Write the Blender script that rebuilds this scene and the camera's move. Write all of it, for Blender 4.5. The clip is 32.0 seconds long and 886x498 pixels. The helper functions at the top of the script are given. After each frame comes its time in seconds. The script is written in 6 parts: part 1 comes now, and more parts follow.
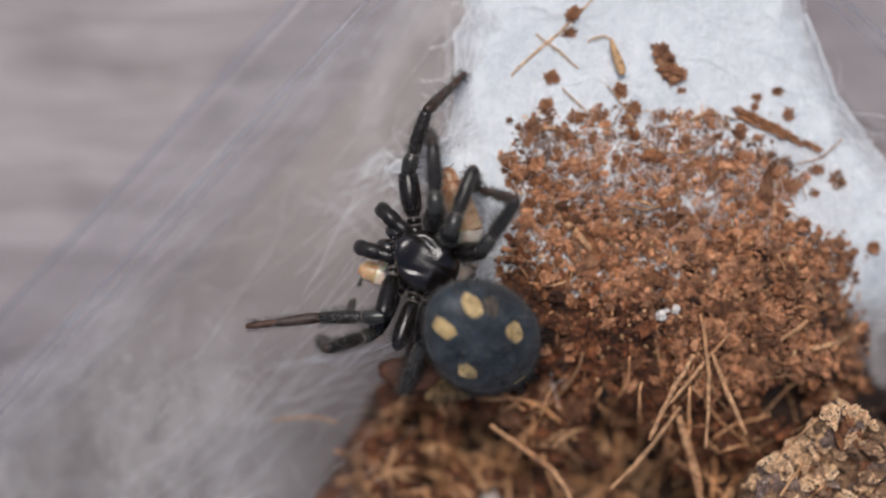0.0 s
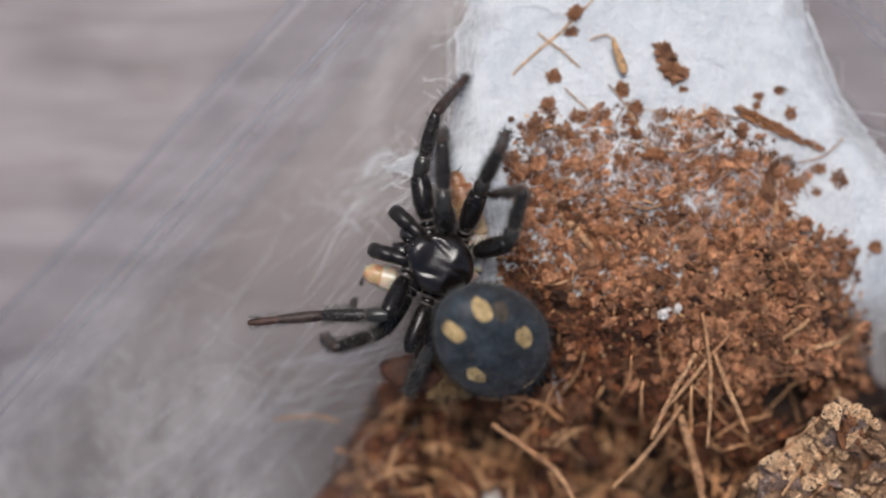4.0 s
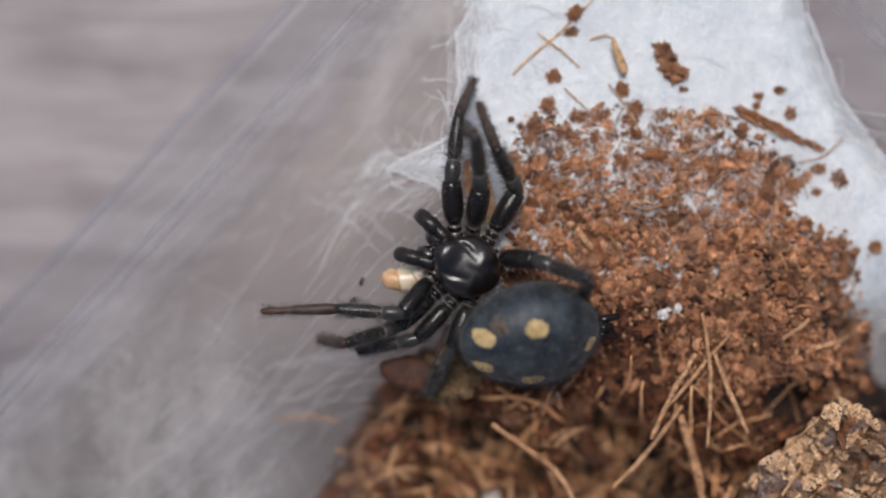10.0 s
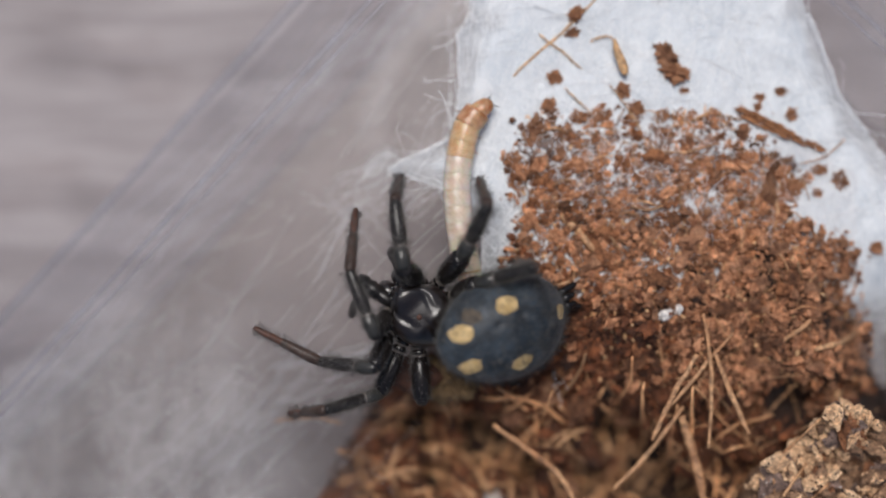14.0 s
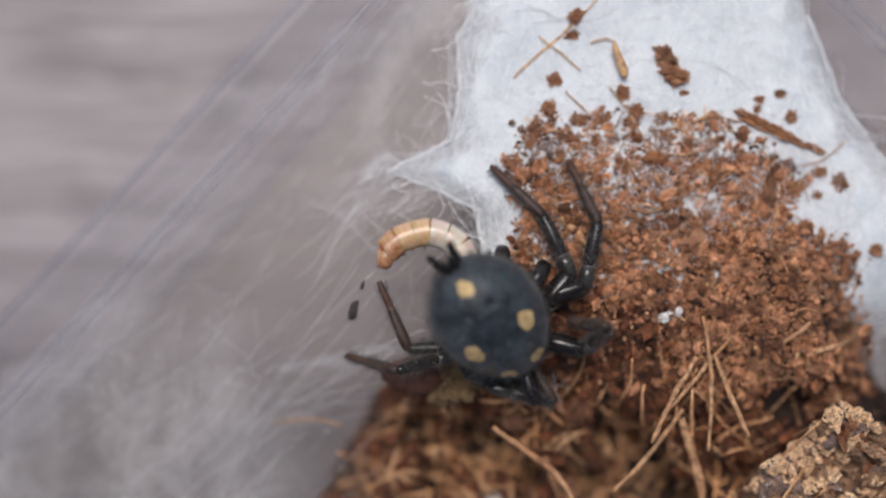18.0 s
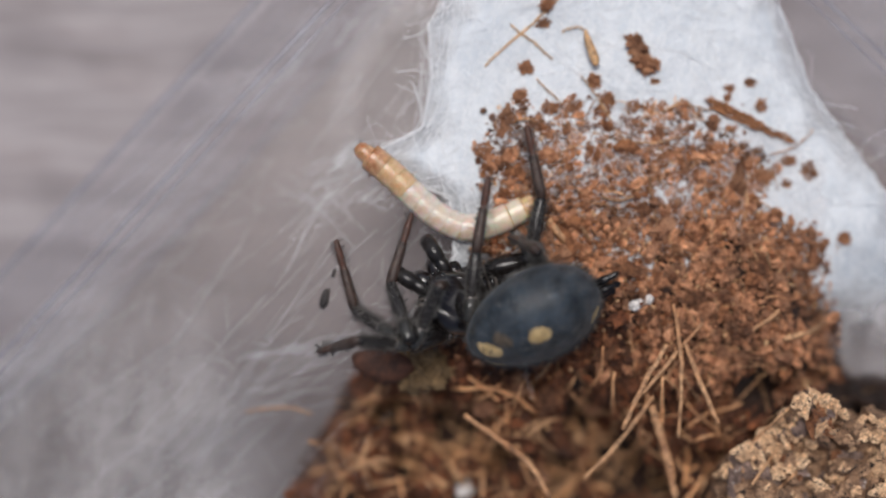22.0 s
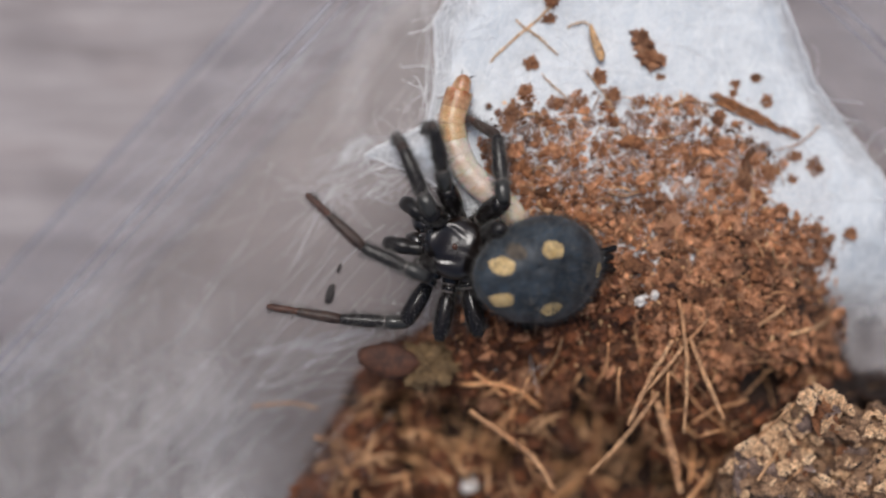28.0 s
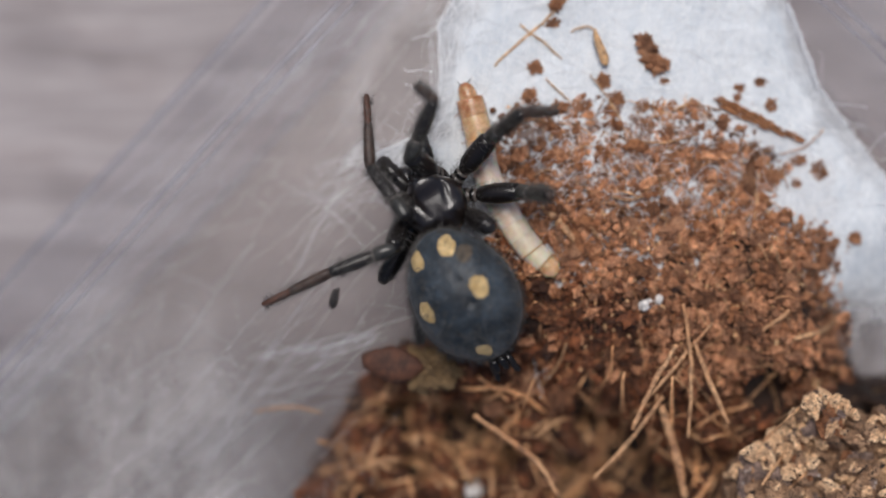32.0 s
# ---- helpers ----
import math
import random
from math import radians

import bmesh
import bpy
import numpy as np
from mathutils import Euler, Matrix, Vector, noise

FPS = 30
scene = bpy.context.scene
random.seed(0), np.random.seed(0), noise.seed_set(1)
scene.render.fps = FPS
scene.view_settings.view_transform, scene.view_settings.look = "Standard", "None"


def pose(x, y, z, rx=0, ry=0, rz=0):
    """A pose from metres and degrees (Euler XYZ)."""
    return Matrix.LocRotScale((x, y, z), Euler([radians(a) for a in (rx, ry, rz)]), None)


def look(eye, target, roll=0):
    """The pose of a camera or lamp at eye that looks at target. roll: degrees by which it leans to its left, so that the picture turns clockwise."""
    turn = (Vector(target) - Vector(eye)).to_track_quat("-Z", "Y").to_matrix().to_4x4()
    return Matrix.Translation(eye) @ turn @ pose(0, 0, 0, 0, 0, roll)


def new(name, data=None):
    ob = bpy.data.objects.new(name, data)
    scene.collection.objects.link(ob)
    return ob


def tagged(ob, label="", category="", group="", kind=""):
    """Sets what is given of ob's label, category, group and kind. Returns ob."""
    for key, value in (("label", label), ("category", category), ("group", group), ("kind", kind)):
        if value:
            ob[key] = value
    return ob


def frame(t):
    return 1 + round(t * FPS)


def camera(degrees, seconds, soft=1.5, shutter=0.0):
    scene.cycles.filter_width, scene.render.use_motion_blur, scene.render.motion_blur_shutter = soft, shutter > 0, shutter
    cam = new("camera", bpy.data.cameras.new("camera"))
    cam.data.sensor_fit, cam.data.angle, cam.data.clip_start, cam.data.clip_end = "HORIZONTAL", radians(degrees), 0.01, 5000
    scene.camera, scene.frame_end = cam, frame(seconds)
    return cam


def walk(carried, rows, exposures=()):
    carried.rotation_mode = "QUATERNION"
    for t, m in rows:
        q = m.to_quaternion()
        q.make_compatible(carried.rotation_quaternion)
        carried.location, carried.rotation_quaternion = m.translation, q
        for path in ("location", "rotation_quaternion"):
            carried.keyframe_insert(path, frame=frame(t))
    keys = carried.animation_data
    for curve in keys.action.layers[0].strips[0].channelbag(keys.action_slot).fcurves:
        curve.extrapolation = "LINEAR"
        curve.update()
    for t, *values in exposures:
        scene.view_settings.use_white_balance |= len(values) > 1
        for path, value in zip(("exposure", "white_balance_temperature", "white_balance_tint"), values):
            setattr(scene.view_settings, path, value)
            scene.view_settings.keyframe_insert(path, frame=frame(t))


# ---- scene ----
MM = 0.001
EYE = 85.8 * MM          # the camera hangs this high over the table, looking down


def down(tip, pan):
    """A camera that looks straight down, tipped and panned by small angles."""
    return pose(0, 0, EYE, tip, pan, 0)


cam = camera(40.0, 32.0, soft=1.8, shutter=0.4)
cam.data.dof.use_dof, cam.data.dof.focus_distance, cam.data.dof.aperture_fstop = True, 71.2 * MM, 9.0
walk(cam, [
    (0.0, down(0.013, -0.003)),
    (0.5, down(-0.006, -0.003)),
    (1.0, down(-0.006, 0.006)),
    (1.5, down(-0.018, 0.019)),
    (2.0, down(-0.018, 0.019)),
    (2.5, down(-0.03, 0.01)),
    (3.0, down(-0.049, 0.028)),
    (3.5, down(-0.049, 0.09)),
    (5.5, down(0.041, 0.024)),
    (6.0, down(0.032, 0.014)),
    (6.5, down(0.091, -0.005)),
    (7.0, down(-0.008, 0.046)),
    (7.5, down(0.023, 0.087)),
    (8.0, down(0.032, 0.077)),
    (8.5, down(0.041, 0.027)),
    (9.0, down(0.023, 0.037)),
    (9.5, down(0.023, 0.056)),
    (10.0, down(-0.028, 0.077)),
    (10.5, down(-0.087, 0.058)),
    (11.0, down(-0.095, -0.043)),
    (11.5, down(-0.125, 0.058)),
    (12.0, down(-0.047, -0.001)),
    (12.5, down(0.066, -0.043)),
    (13.0, down(0.056, 0.005)),
    (13.5, down(0.087, 0.017)),
    (14.0, down(0.016, 0.127)),
    (14.5, down(0.045, 0.058)),
    (16.5, down(0.27, -0.086)),
    (17.0, down(0.229, -0.051)),
    (17.5, down(0.15, 0.044)),
    (18.0, down(0.125, 0.116)),
    (18.5, down(0.068, 0.13)),
    (19.0, down(-0.022, -0.033)),
    (19.5, down(-0.083, 0.014)),
    (20.0, down(-0.041, 0.027)),
    (20.5, down(0.04, 0.055)),
    (21.0, down(0.153, -0.074)),
    (21.5, down(-0.073, -0.594)),
    (22.0, down(-0.438, -1.224)),
    (22.5, down(-0.552, -1.519)),
    (23.0, down(-0.549, -1.314)),
    (23.5, down(-0.54, -1.205)),
    (24.0, down(-0.589, -1.205)),
    (24.5, down(-0.762, -1.097)),
    (25.0, down(-1.097, -1.01)),
    (25.5, down(-1.119, -1.061)),
    (27.5, down(-0.683, -1.054)),
    (28.0, down(-0.643, -0.972)),
    (28.5, down(-0.631, -0.951)),
    (29.0, down(-0.426, -0.869)),
    (29.5, down(-0.448, -0.841)),
    (30.0, down(-0.559, -0.74)),
    (30.5, down(-0.54, -0.718)),
    (31.0, down(-0.418, -0.81)),
    (31.5, down(-0.389, -0.843)),
    (32.0, down(-0.448, -0.782))
], exposures=[(0.0, 0.0), (32.0, 0.0)])

# soft daylight from a bright overcast sky
world = bpy.data.worlds.new("world")
scene.world = world
world.use_nodes = True
sky = world.node_tree.nodes.new("ShaderNodeTexSky")
sky.sky_type, sky.sun_disc = "NISHITA", False
sky.sun_elevation, sky.sun_rotation = radians(68), radians(-14)
sky.dust_density, sky.ozone_density = 3.0, 1.0
world.node_tree.links.new(sky.outputs[0], world.node_tree.nodes["Background"].inputs[0])
world.node_tree.nodes["Background"].inputs[1].default_value = 0.075
sun = new("sun", bpy.data.lights.new("sun", "SUN"))
sun.data.energy, sun.data.angle, sun.data.color = 2.38, radians(28), (1.0, 0.965, 0.94)
sun.matrix_world = look((-0.012, 0.047, 0.12), (0, 0, 0))


# ---- materials ----
def mat(name, rough=0.6, metal=0.0):
    m = bpy.data.materials.new(name)
    m.use_nodes = True
    b = m.node_tree.nodes["Principled BSDF"]
    b.inputs["Roughness"].default_value, b.inputs["Metallic"].default_value = rough, metal
    return m, m.node_tree, b


def node(tree, kind, **values):
    n = tree.nodes.new(kind)
    for key, value in values.items():
        n.inputs[key.replace("_", " ")].default_value = value
    return n


def coords(tree, stretch=(1, 1, 1), turn=0.0, space="Object"):
    c = tree.nodes.new("ShaderNodeTexCoord")
    mp = tree.nodes.new("ShaderNodeMapping")
    mp.inputs["Scale"].default_value = [v / MM for v in stretch]
    mp.inputs["Rotation"].default_value = (0, 0, radians(turn))
    tree.links.new(c.outputs[space], mp.inputs[0])
    return mp.outputs[0]


def speckle(tree, scale, vec, detail=6.0, rough=0.6, distort=0.0):
    n = node(tree, "ShaderNodeTexNoise", Scale=scale, Detail=detail, Roughness=rough, Distortion=distort)
    tree.links.new(vec, n.inputs["Vector"])
    return n.outputs["Fac"]


def ramp(tree, fac, *stops):
    r = tree.nodes.new("ShaderNodeValToRGB")
    while len(r.color_ramp.elements) < len(stops):
        r.color_ramp.elements.new(0.5)
    for e, (p, c) in zip(r.color_ramp.elements, stops):
        e.position, e.color = p, (*c, 1.0)
    tree.links.new(fac, r.inputs[0])
    return r.outputs[0]


def mixed(tree, fac, a, b, how="MIX"):
    n = tree.nodes.new("ShaderNodeMixRGB")
    n.blend_type = how
    for i, v in ((0, fac), (1, a), (2, b)):
        if isinstance(v, (int, float)):
            n.inputs[i].default_value = v
        elif isinstance(v, tuple):
            n.inputs[i].default_value = (*v, 1.0)
        else:
            tree.links.new(v, n.inputs[i])
    return n.outputs[0]


def relief(tree, b, height, strength, distance):
    n = node(tree, "ShaderNodeBump", Strength=strength, Distance=distance * MM)
    tree.links.new(height, n.inputs["Height"])
    tree.links.new(n.outputs[0], b.inputs["Normal"])


def island(tree):
    return tree.nodes.new("ShaderNodeNewGeometry").outputs["Random Per Island"]


def stony(name, low, high, rough=0.8, grain=2.5, deep=0.15, spots=None, vary=0.5, stretch=(1, 1, 1), broad=0.0):
    """An earthy, woody or mineral surface: two colours, grain at two scales, a different tone for each piece."""
    m, t, b = mat(name, rough)
    v = coords(t, stretch)
    big, fine = speckle(t, grain * 0.35, v), speckle(t, grain * 2.2, v, 8.0, 0.7)
    col = mixed(t, ramp(t, big, (0.3, (0, 0, 0)), (0.7, (1, 1, 1))), low, high)
    col = mixed(t, 0.8, col, ramp(t, fine, (0.36, (0.22, 0.20, 0.18)), (0.5, (0.85, 0.83, 0.8)), (0.64, (1.45, 1.4, 1.3))), "MULTIPLY")
    col = mixed(t, vary, col, ramp(t, island(t), (0.0, (0.35, 0.33, 0.3)), (0.55, (1, 1, 1)), (1.0, (1.6, 1.5, 1.35))), "MULTIPLY")
    if broad:           # drier and damper stretches
        col = mixed(t, broad, col, ramp(t, speckle(t, 0.22, coords(t), 4.0, 0.65), (0.34, (0.40, 0.34, 0.30)), (0.5, (0.95, 0.93, 0.92)), (0.66, (1.4, 1.36, 1.3))), "MULTIPLY")
    if spots:
        at, colour = spots
        col = mixed(t, ramp(t, speckle(t, grain * 0.8, v, 4.0), (at, (0, 0, 0)), (at + 0.06, (1, 1, 1))), col, colour)
    t.links.new(col, b.inputs["Base Color"])
    relief(t, b, fine, 0.8, deep)
    return m


COIR = stony("coir", (0.12, 0.043, 0.019), (0.40, 0.185, 0.09), 0.85, 3.5, 0.16, vary=0.85, broad=0.8)
COIR_PALE = stony("coir crumb", (0.25, 0.098, 0.048), (0.68, 0.37, 0.22), 0.85, 4.0, 0.14, vary=0.9, broad=0.75)
CRUMB = stony("loose coir lump", (0.19, 0.072, 0.033), (0.58, 0.29, 0.155), 0.85, 4.5, 0.2, spots=(0.66, (0.66, 0.42, 0.27)), vary=0.0)
# near-black: damp, plus the shade of gaps and hollows put into the colour
COIR_DARK = stony("damp coir bed with gap shade", (0.009, 0.005, 0.004), (0.055, 0.022, 0.011), 0.9, 1.6, 0.6, vary=0.0)
# damp tone, darkened further to stand for shade low in the heap
COIR_DAMP_SHADED = stony("damp shaded coir chip", (0.036, 0.0115, 0.005), (0.265, 0.093, 0.036), 0.7, 3.5, 0.16, vary=0.9, broad=0.8)
FIBRE = stony("coir fibre", (0.44, 0.20, 0.09), (0.80, 0.49, 0.27), 0.6, 1.2, 0.03, vary=0.85)
TWIG = stony("reddish twig", (0.27, 0.105, 0.045), (0.58, 0.28, 0.13), 0.8, 2.0, 0.12, stretch=(0.4, 2.0, 2.0))
HUSK = stony("pale husk", (0.56, 0.31, 0.14), (0.80, 0.54, 0.31), 0.55, 1.6, 0.05)
SEED = stony("brown seed husk", (0.060, 0.022, 0.012), (0.10, 0.038, 0.020), 0.75, 0.8, 0.05, vary=0.0)
MOSS = stony("olive clod", (0.12, 0.075, 0.035), (0.34, 0.22, 0.11), 0.9, 2.5, 0.2)
PEBBLE = stony("white grit", (0.62, 0.60, 0.60), (0.85, 0.83, 0.82), 0.5, 2.0, 0.1)
DROPPING = stony("dark dropping", (0.012, 0.010, 0.010), (0.05, 0.04, 0.038), 0.6, 2.0, 0.08)
BARK = stony("cork bark", (0.17, 0.09, 0.053), (0.56, 0.35, 0.215), 0.9, 2.2, 0.3, spots=(0.58, (0.03, 0.018, 0.014)), vary=0.0)
BARK_FLAKE = stony("cork flake", (0.50, 0.29, 0.16), (0.88, 0.64, 0.42), 0.9, 2.2, 0.15, spots=(0.58, (0.07, 0.045, 0.035)), vary=0.9)
BARK_DARK = stony("dark cork core", (0.10, 0.068, 0.06), (0.36, 0.25, 0.21), 0.9, 2.6, 0.2, spots=(0.64, (0.50, 0.46, 0.43)), vary=0.7)


def wood():
    m, t, b = mat("weathered table wood", 0.75)
    v = coords(t, (0.05, 0.55, 0.5), 4)
    g = speckle(t, 1.0, v, 8.0, 0.62, 0.6)
    streak = speckle(t, 3.0, coords(t, (0.035, 0.9, 0.5), 3), 4.0)
    stain = speckle(t, 0.16, coords(t, (0.55, 1.2, 1)), 3.0)
    col = ramp(t, g, (0.28, (0.245, 0.214, 0.216)), (0.5, (0.345, 0.310, 0.314)), (0.75, (0.43, 0.39, 0.392)))
    col = mixed(t, 0.45, col, ramp(t, streak, (0.3, (0.66, 0.64, 0.63)), (0.7, (1.1, 1.09, 1.08))), "MULTIPLY")
    col = mixed(t, 0.8, col, ramp(t, stain, (0.3, (0.78, 0.74, 0.73)), (0.52, (1, 1, 1))), "MULTIPLY")
    for x, y, r in ((-27.4, 13.6, 2.6), (-25.3, 3.3, 1.9), (-23.0, 12.2, 1.3), (-14.5, 12.8, 1.6), (-16.0, 10.0, 1.4)):       # small dark knots
        d = t.nodes.new("ShaderNodeVectorMath")
        d.operation = "DISTANCE"
        t.links.new(coords(t, (0.75, 1.0, 0.0)), d.inputs[0])
        d.inputs[1].default_value = (x * 0.75, y, 0)
        col = mixed(t, ramp(t, mixed(t, 0.12, mixed(t, 1.0, d.outputs["Value"], (0.1, 0.1, 0.1), "MULTIPLY"), g), (r * 0.04 + 0.02, (0.55, 0.55, 0.55)), (r * 0.115 + 0.04, (0, 0, 0))), col, (0.19, 0.165, 0.17))
    t.links.new(col, b.inputs["Base Color"])
    relief(t, b, g, 0.5, 0.4)
    return m


def silk(name, cover, scale=1.0, turn=0.0, tone=0.84, dense=False, cool=True, bump=0.3, thin=0.25, weave=False):
    """Spun silk: a white mat whose threads leave gaps; cover 1 is a dense sheet."""
    m, t, b = mat(name, 0.6)
    v = coords(t, (0.35 * scale, 1.6 * scale, 1.0), turn)
    w = coords(t, (1.4 * scale, 0.3 * scale, 1.0), turn + 35)
    a, c = speckle(t, 1.0, v, 8.0, 0.7, 1.2), speckle(t, 1.0, w, 8.0, 0.7, 0.8)
    threads = mixed(t, 0.5, a, c)
    broad = speckle(t, 0.12, coords(t), 3.0)
    ends = ((0.85, 0.90, 0.945), (1.03, 1.055, 1.08)) if cool else ((1.0, 0.945, 0.935), (1.06, 1.01, 1.0))
    col = ramp(t, threads, *((p, tuple(tone * c for c in e)) for p, e in zip((0.36, 0.64), ends)))
    if weave:          # thinner and thicker patches of the weave
        col = mixed(t, 0.8, col, ramp(t, speckle(t, 0.30, coords(t, (1.0, 0.55, 1.0), 35), 5.0, 0.65, 0.8), (0.34, (0.80, 0.835, 0.87)), (0.52, (1.0, 1.0, 1.0)), (0.68, (1.10, 1.10, 1.10))), "MULTIPLY")
    t.links.new(col, b.inputs["Base Color"])
    b.inputs["Subsurface Weight"].default_value = 0.25
    b.inputs["Subsurface Radius"].default_value = (0.4 * MM,) * 3
    relief(t, b, threads, bump, 0.035)
    if cover < 1:
        x = mixed(t, 0.55, threads, broad)
        k = ramp(t, x, (0.36, (cover * thin,) * 3), (0.66, (cover,) * 3))
        if dense:           # the mesh says how thickly it was spun there
            n = t.nodes.new("ShaderNodeAttribute")
            n.attribute_name = "thickness"
            k = mixed(t, 1.0, k, n.outputs["Fac"], "MULTIPLY")
        t.links.new(k, b.inputs["Alpha"])
    return m


def clear(name, rough, tint, haze):
    """Clear moulded plastic, slightly scuffed."""
    m, t, b = mat(name, rough)
    out = t.nodes["Material Output"]
    tr, gl = t.nodes.new("ShaderNodeBsdfTransparent"), t.nodes.new("ShaderNodeBsdfGlossy")
    tr.inputs[0].default_value = (*tint, 1)
    gl.inputs["Roughness"].default_value = rough
    gl.inputs["Color"].default_value = (0.55, 0.55, 0.57, 1)
    m1, m2 = t.nodes.new("ShaderNodeMixShader"), t.nodes.new("ShaderNodeMixShader")
    m1.inputs[0].default_value = 0.05
    t.links.new(tr.outputs[0], m1.inputs[1])
    t.links.new(gl.outputs[0], m1.inputs[2])
    scuff = speckle(t, 1.0, coords(t, (0.5, 0.06, 0.3), -47), 6.0, 0.7)
    t.links.new(ramp(t, scuff, (0.40, (haze * 0.3,) * 3), (0.72, (haze,) * 3)), m2.inputs[0])
    b.inputs["Base Color"].default_value = (0.78, 0.78, 0.80, 1)
    t.links.new(m1.outputs[0], m2.inputs[1])
    t.links.new(b.outputs[0], m2.inputs[2])
    t.links.new(m2.outputs[0], out.inputs[0])
    return m


WOOD = wood()
SILK = silk("dense silk sheet", 0.99, 1.2, 0.0, 0.72, True, True, 0.30, 0.45, True)
VEIL = silk("thin silk veil", 0.9, 0.6, 48, 0.64, True, False)
GAUZE = silk("fine silk gauze", 0.24, 1.3, 20, 0.80, False, False, 0.3, 0.25)


def floss():
    """Single threads: bright, and light passes through them."""
    m, t, b = mat("silk floss", 0.5)
    tl, mx = t.nodes.new("ShaderNodeBsdfTranslucent"), t.nodes.new("ShaderNodeMixShader")
    col = ramp(t, island(t), (0.0, (0.88, 0.91, 0.94)), (1.0, (0.97, 0.97, 0.97)))
    t.links.new(col, b.inputs["Base Color"])
    t.links.new(col, tl.inputs[0])
    mx.inputs[0].default_value = 0.12
    t.links.new(b.outputs[0], mx.inputs[1])
    t.links.new(tl.outputs[0], mx.inputs[2])
    t.links.new(mx.outputs[0], t.nodes["Material Output"].inputs[0])
    return m


FLOSS = floss()
PLASTIC = clear("clear plastic", 0.3, (0.975, 0.975, 0.985), 0.07)
# floor tint is darker than the wall's: shade inside the box, put into colour
PLASTIC_FLOOR = clear("scuffed clear plastic floor, tinted for shade", 0.4, (0.81, 0.775, 0.765), 0.04)
PLASTIC_RIM = clear("clear plastic rim", 0.25, (0.915, 0.92, 0.945), 0.10)


# ---- building helpers ----
def link(name, bm, material, parent=None, label="", smooth=True):
    me = bpy.data.meshes.new(name)
    bm.to_mesh(me)
    bm.free()
    if smooth:
        me.shade_smooth()
    me.materials.append(material)
    ob = new(name, me)
    if parent:
        ob.parent = parent
    return tagged(ob, label)


def part(name, bm, material, parent, label="", smooth=True):
    return link(name, bm, material, parent, label, smooth)


def fbm(x, y, z=0.0, octaves=4):
    return noise.fractal(Vector((x, y, z)), 1.0, 2.0, octaves)


def inside(x, y, poly):
    hit, n = False, len(poly)
    for i in range(n):
        (x1, y1), (x2, y2) = poly[i], poly[i - 1]
        if (y1 > y) != (y2 > y) and x < (x2 - x1) * (y - y1) / (y2 - y1) + x1:
            hit = not hit
    return hit


def edge_gap(x, y, poly):
    """How far (x, y) lies inside the outline, in mm; below 0 outside it."""
    best, n = 1e9, len(poly)
    for i in range(n):
        (x1, y1), (x2, y2) = poly[i], poly[i - 1]
        dx, dy = x2 - x1, y2 - y1
        k = max(0.0, min(1.0, ((x - x1) * dx + (y - y1) * dy) / (dx * dx + dy * dy + 1e-12)))
        best = min(best, math.hypot(x - x1 - k * dx, y - y1 - k * dy))
    return best if inside(x, y, poly) else -best


def step(a, b, v):
    k = max(0.0, min(1.0, (v - a) / (b - a)))
    return k * k * (3 - 2 * k)


def spread(x, y, z):
    """The place at height z that lies under the same line from the eye as (x, y) at 14 mm."""
    k = (85.8 - z) / 71.8
    return x * k, y * k


# outlines in mm, seen from above at the height of the web
SHEET = [(1.80, 17.70), (1.40, 14.03), (0.73, 12.63), (0.87, 9.70), (0.27, 6.53), (-1.63, 5.63), (-3.47, 4.77), (-0.80, 3.87), (1.87, 2.37), (2.20, -0.30), (1.87, -3.30),
         (2.53, -5.30), (7.20, -7.30), (15.53, -6.63), (21.87, -5.30), (24.20, -3.97), (27.20, -4.97), (31.20, -3.97), (28.53, 2.03), (26.27, 5.03), (24.87, 6.87), (23.27, 9.03), (22.13, 12.03),
         (21.13, 14.37), (20.53, 17.70)]
MOUND = [(-9.00, -18.63), (-7.30, -13.97), (-5.30, -10.97), (-4.30, -8.80), (-2.80, -6.80), (0.20, -5.30), (2.20, -2.63), (3.20, 0.37), (5.20, 2.03), (8.87, 3.37), (15.53, 3.70),
         (20.53, 2.37), (23.53, 0.37), (24.20, -1.97), (24.53, -4.30), (25.03, -6.30), (25.37, -7.97), (30.53, -8.30), (30.53, -18.63)]
CRUMBS = [(3.20, -0.97), (3.87, 1.37), (4.03, 3.70), (3.20, 5.37), (4.37, 7.87), (7.20, 8.20), (11.53, 8.53), (15.53, 8.20), (18.53, 7.53), (20.53, 5.70), (21.87, 4.70), (20.53, 2.03),
          (23.87, 1.03), (24.53, -1.30), (25.20, -4.97), (25.20, -8.30), (20.53, -11.30), (15.53, -16.30), (-8.10, -16.30), (-7.20, -13.97), (-5.20, -11.00), (-4.20, -8.80), (-2.63, -6.97), (0.53, -5.30), (2.53, -2.63)]


def sheet_z(x, y):
    z = 12.0 - 0.05 * max(0.0, y - 6) - 0.004 * max(0.0, x - 8) ** 2
    z += 0.35 * fbm(x * 0.16, y * 0.16, 3) + 0.02 * fbm(x * 0.6, y * 0.6, 5)
    return z - 3.2 * step(20.5, 27.0, x) * step(1.0, -6.0, y) - 2.2 * step(-2.0, -8.0, y) - 1.2 * step(-1.0, -5.5, x) * step(8, 2, y)


PITS = ((2.1, -11.2, 1.6, 7.0), (11.9, -13.4, 1.8, 7.0), (8.4, -14.3, 1.5, 6.0), (-1.6, -10.4, 1.1, 4.5), (9.6, -10.4, 1.1, 4.0), (5.0, -12.6, 0.8, 4.0), (14.6, -14.6, 1.0, 5.0), (20.2, -9.0, 1.3, 2.2), (-0.6, -13.2, 0.8, 4.0))       # dark hollows in the heap


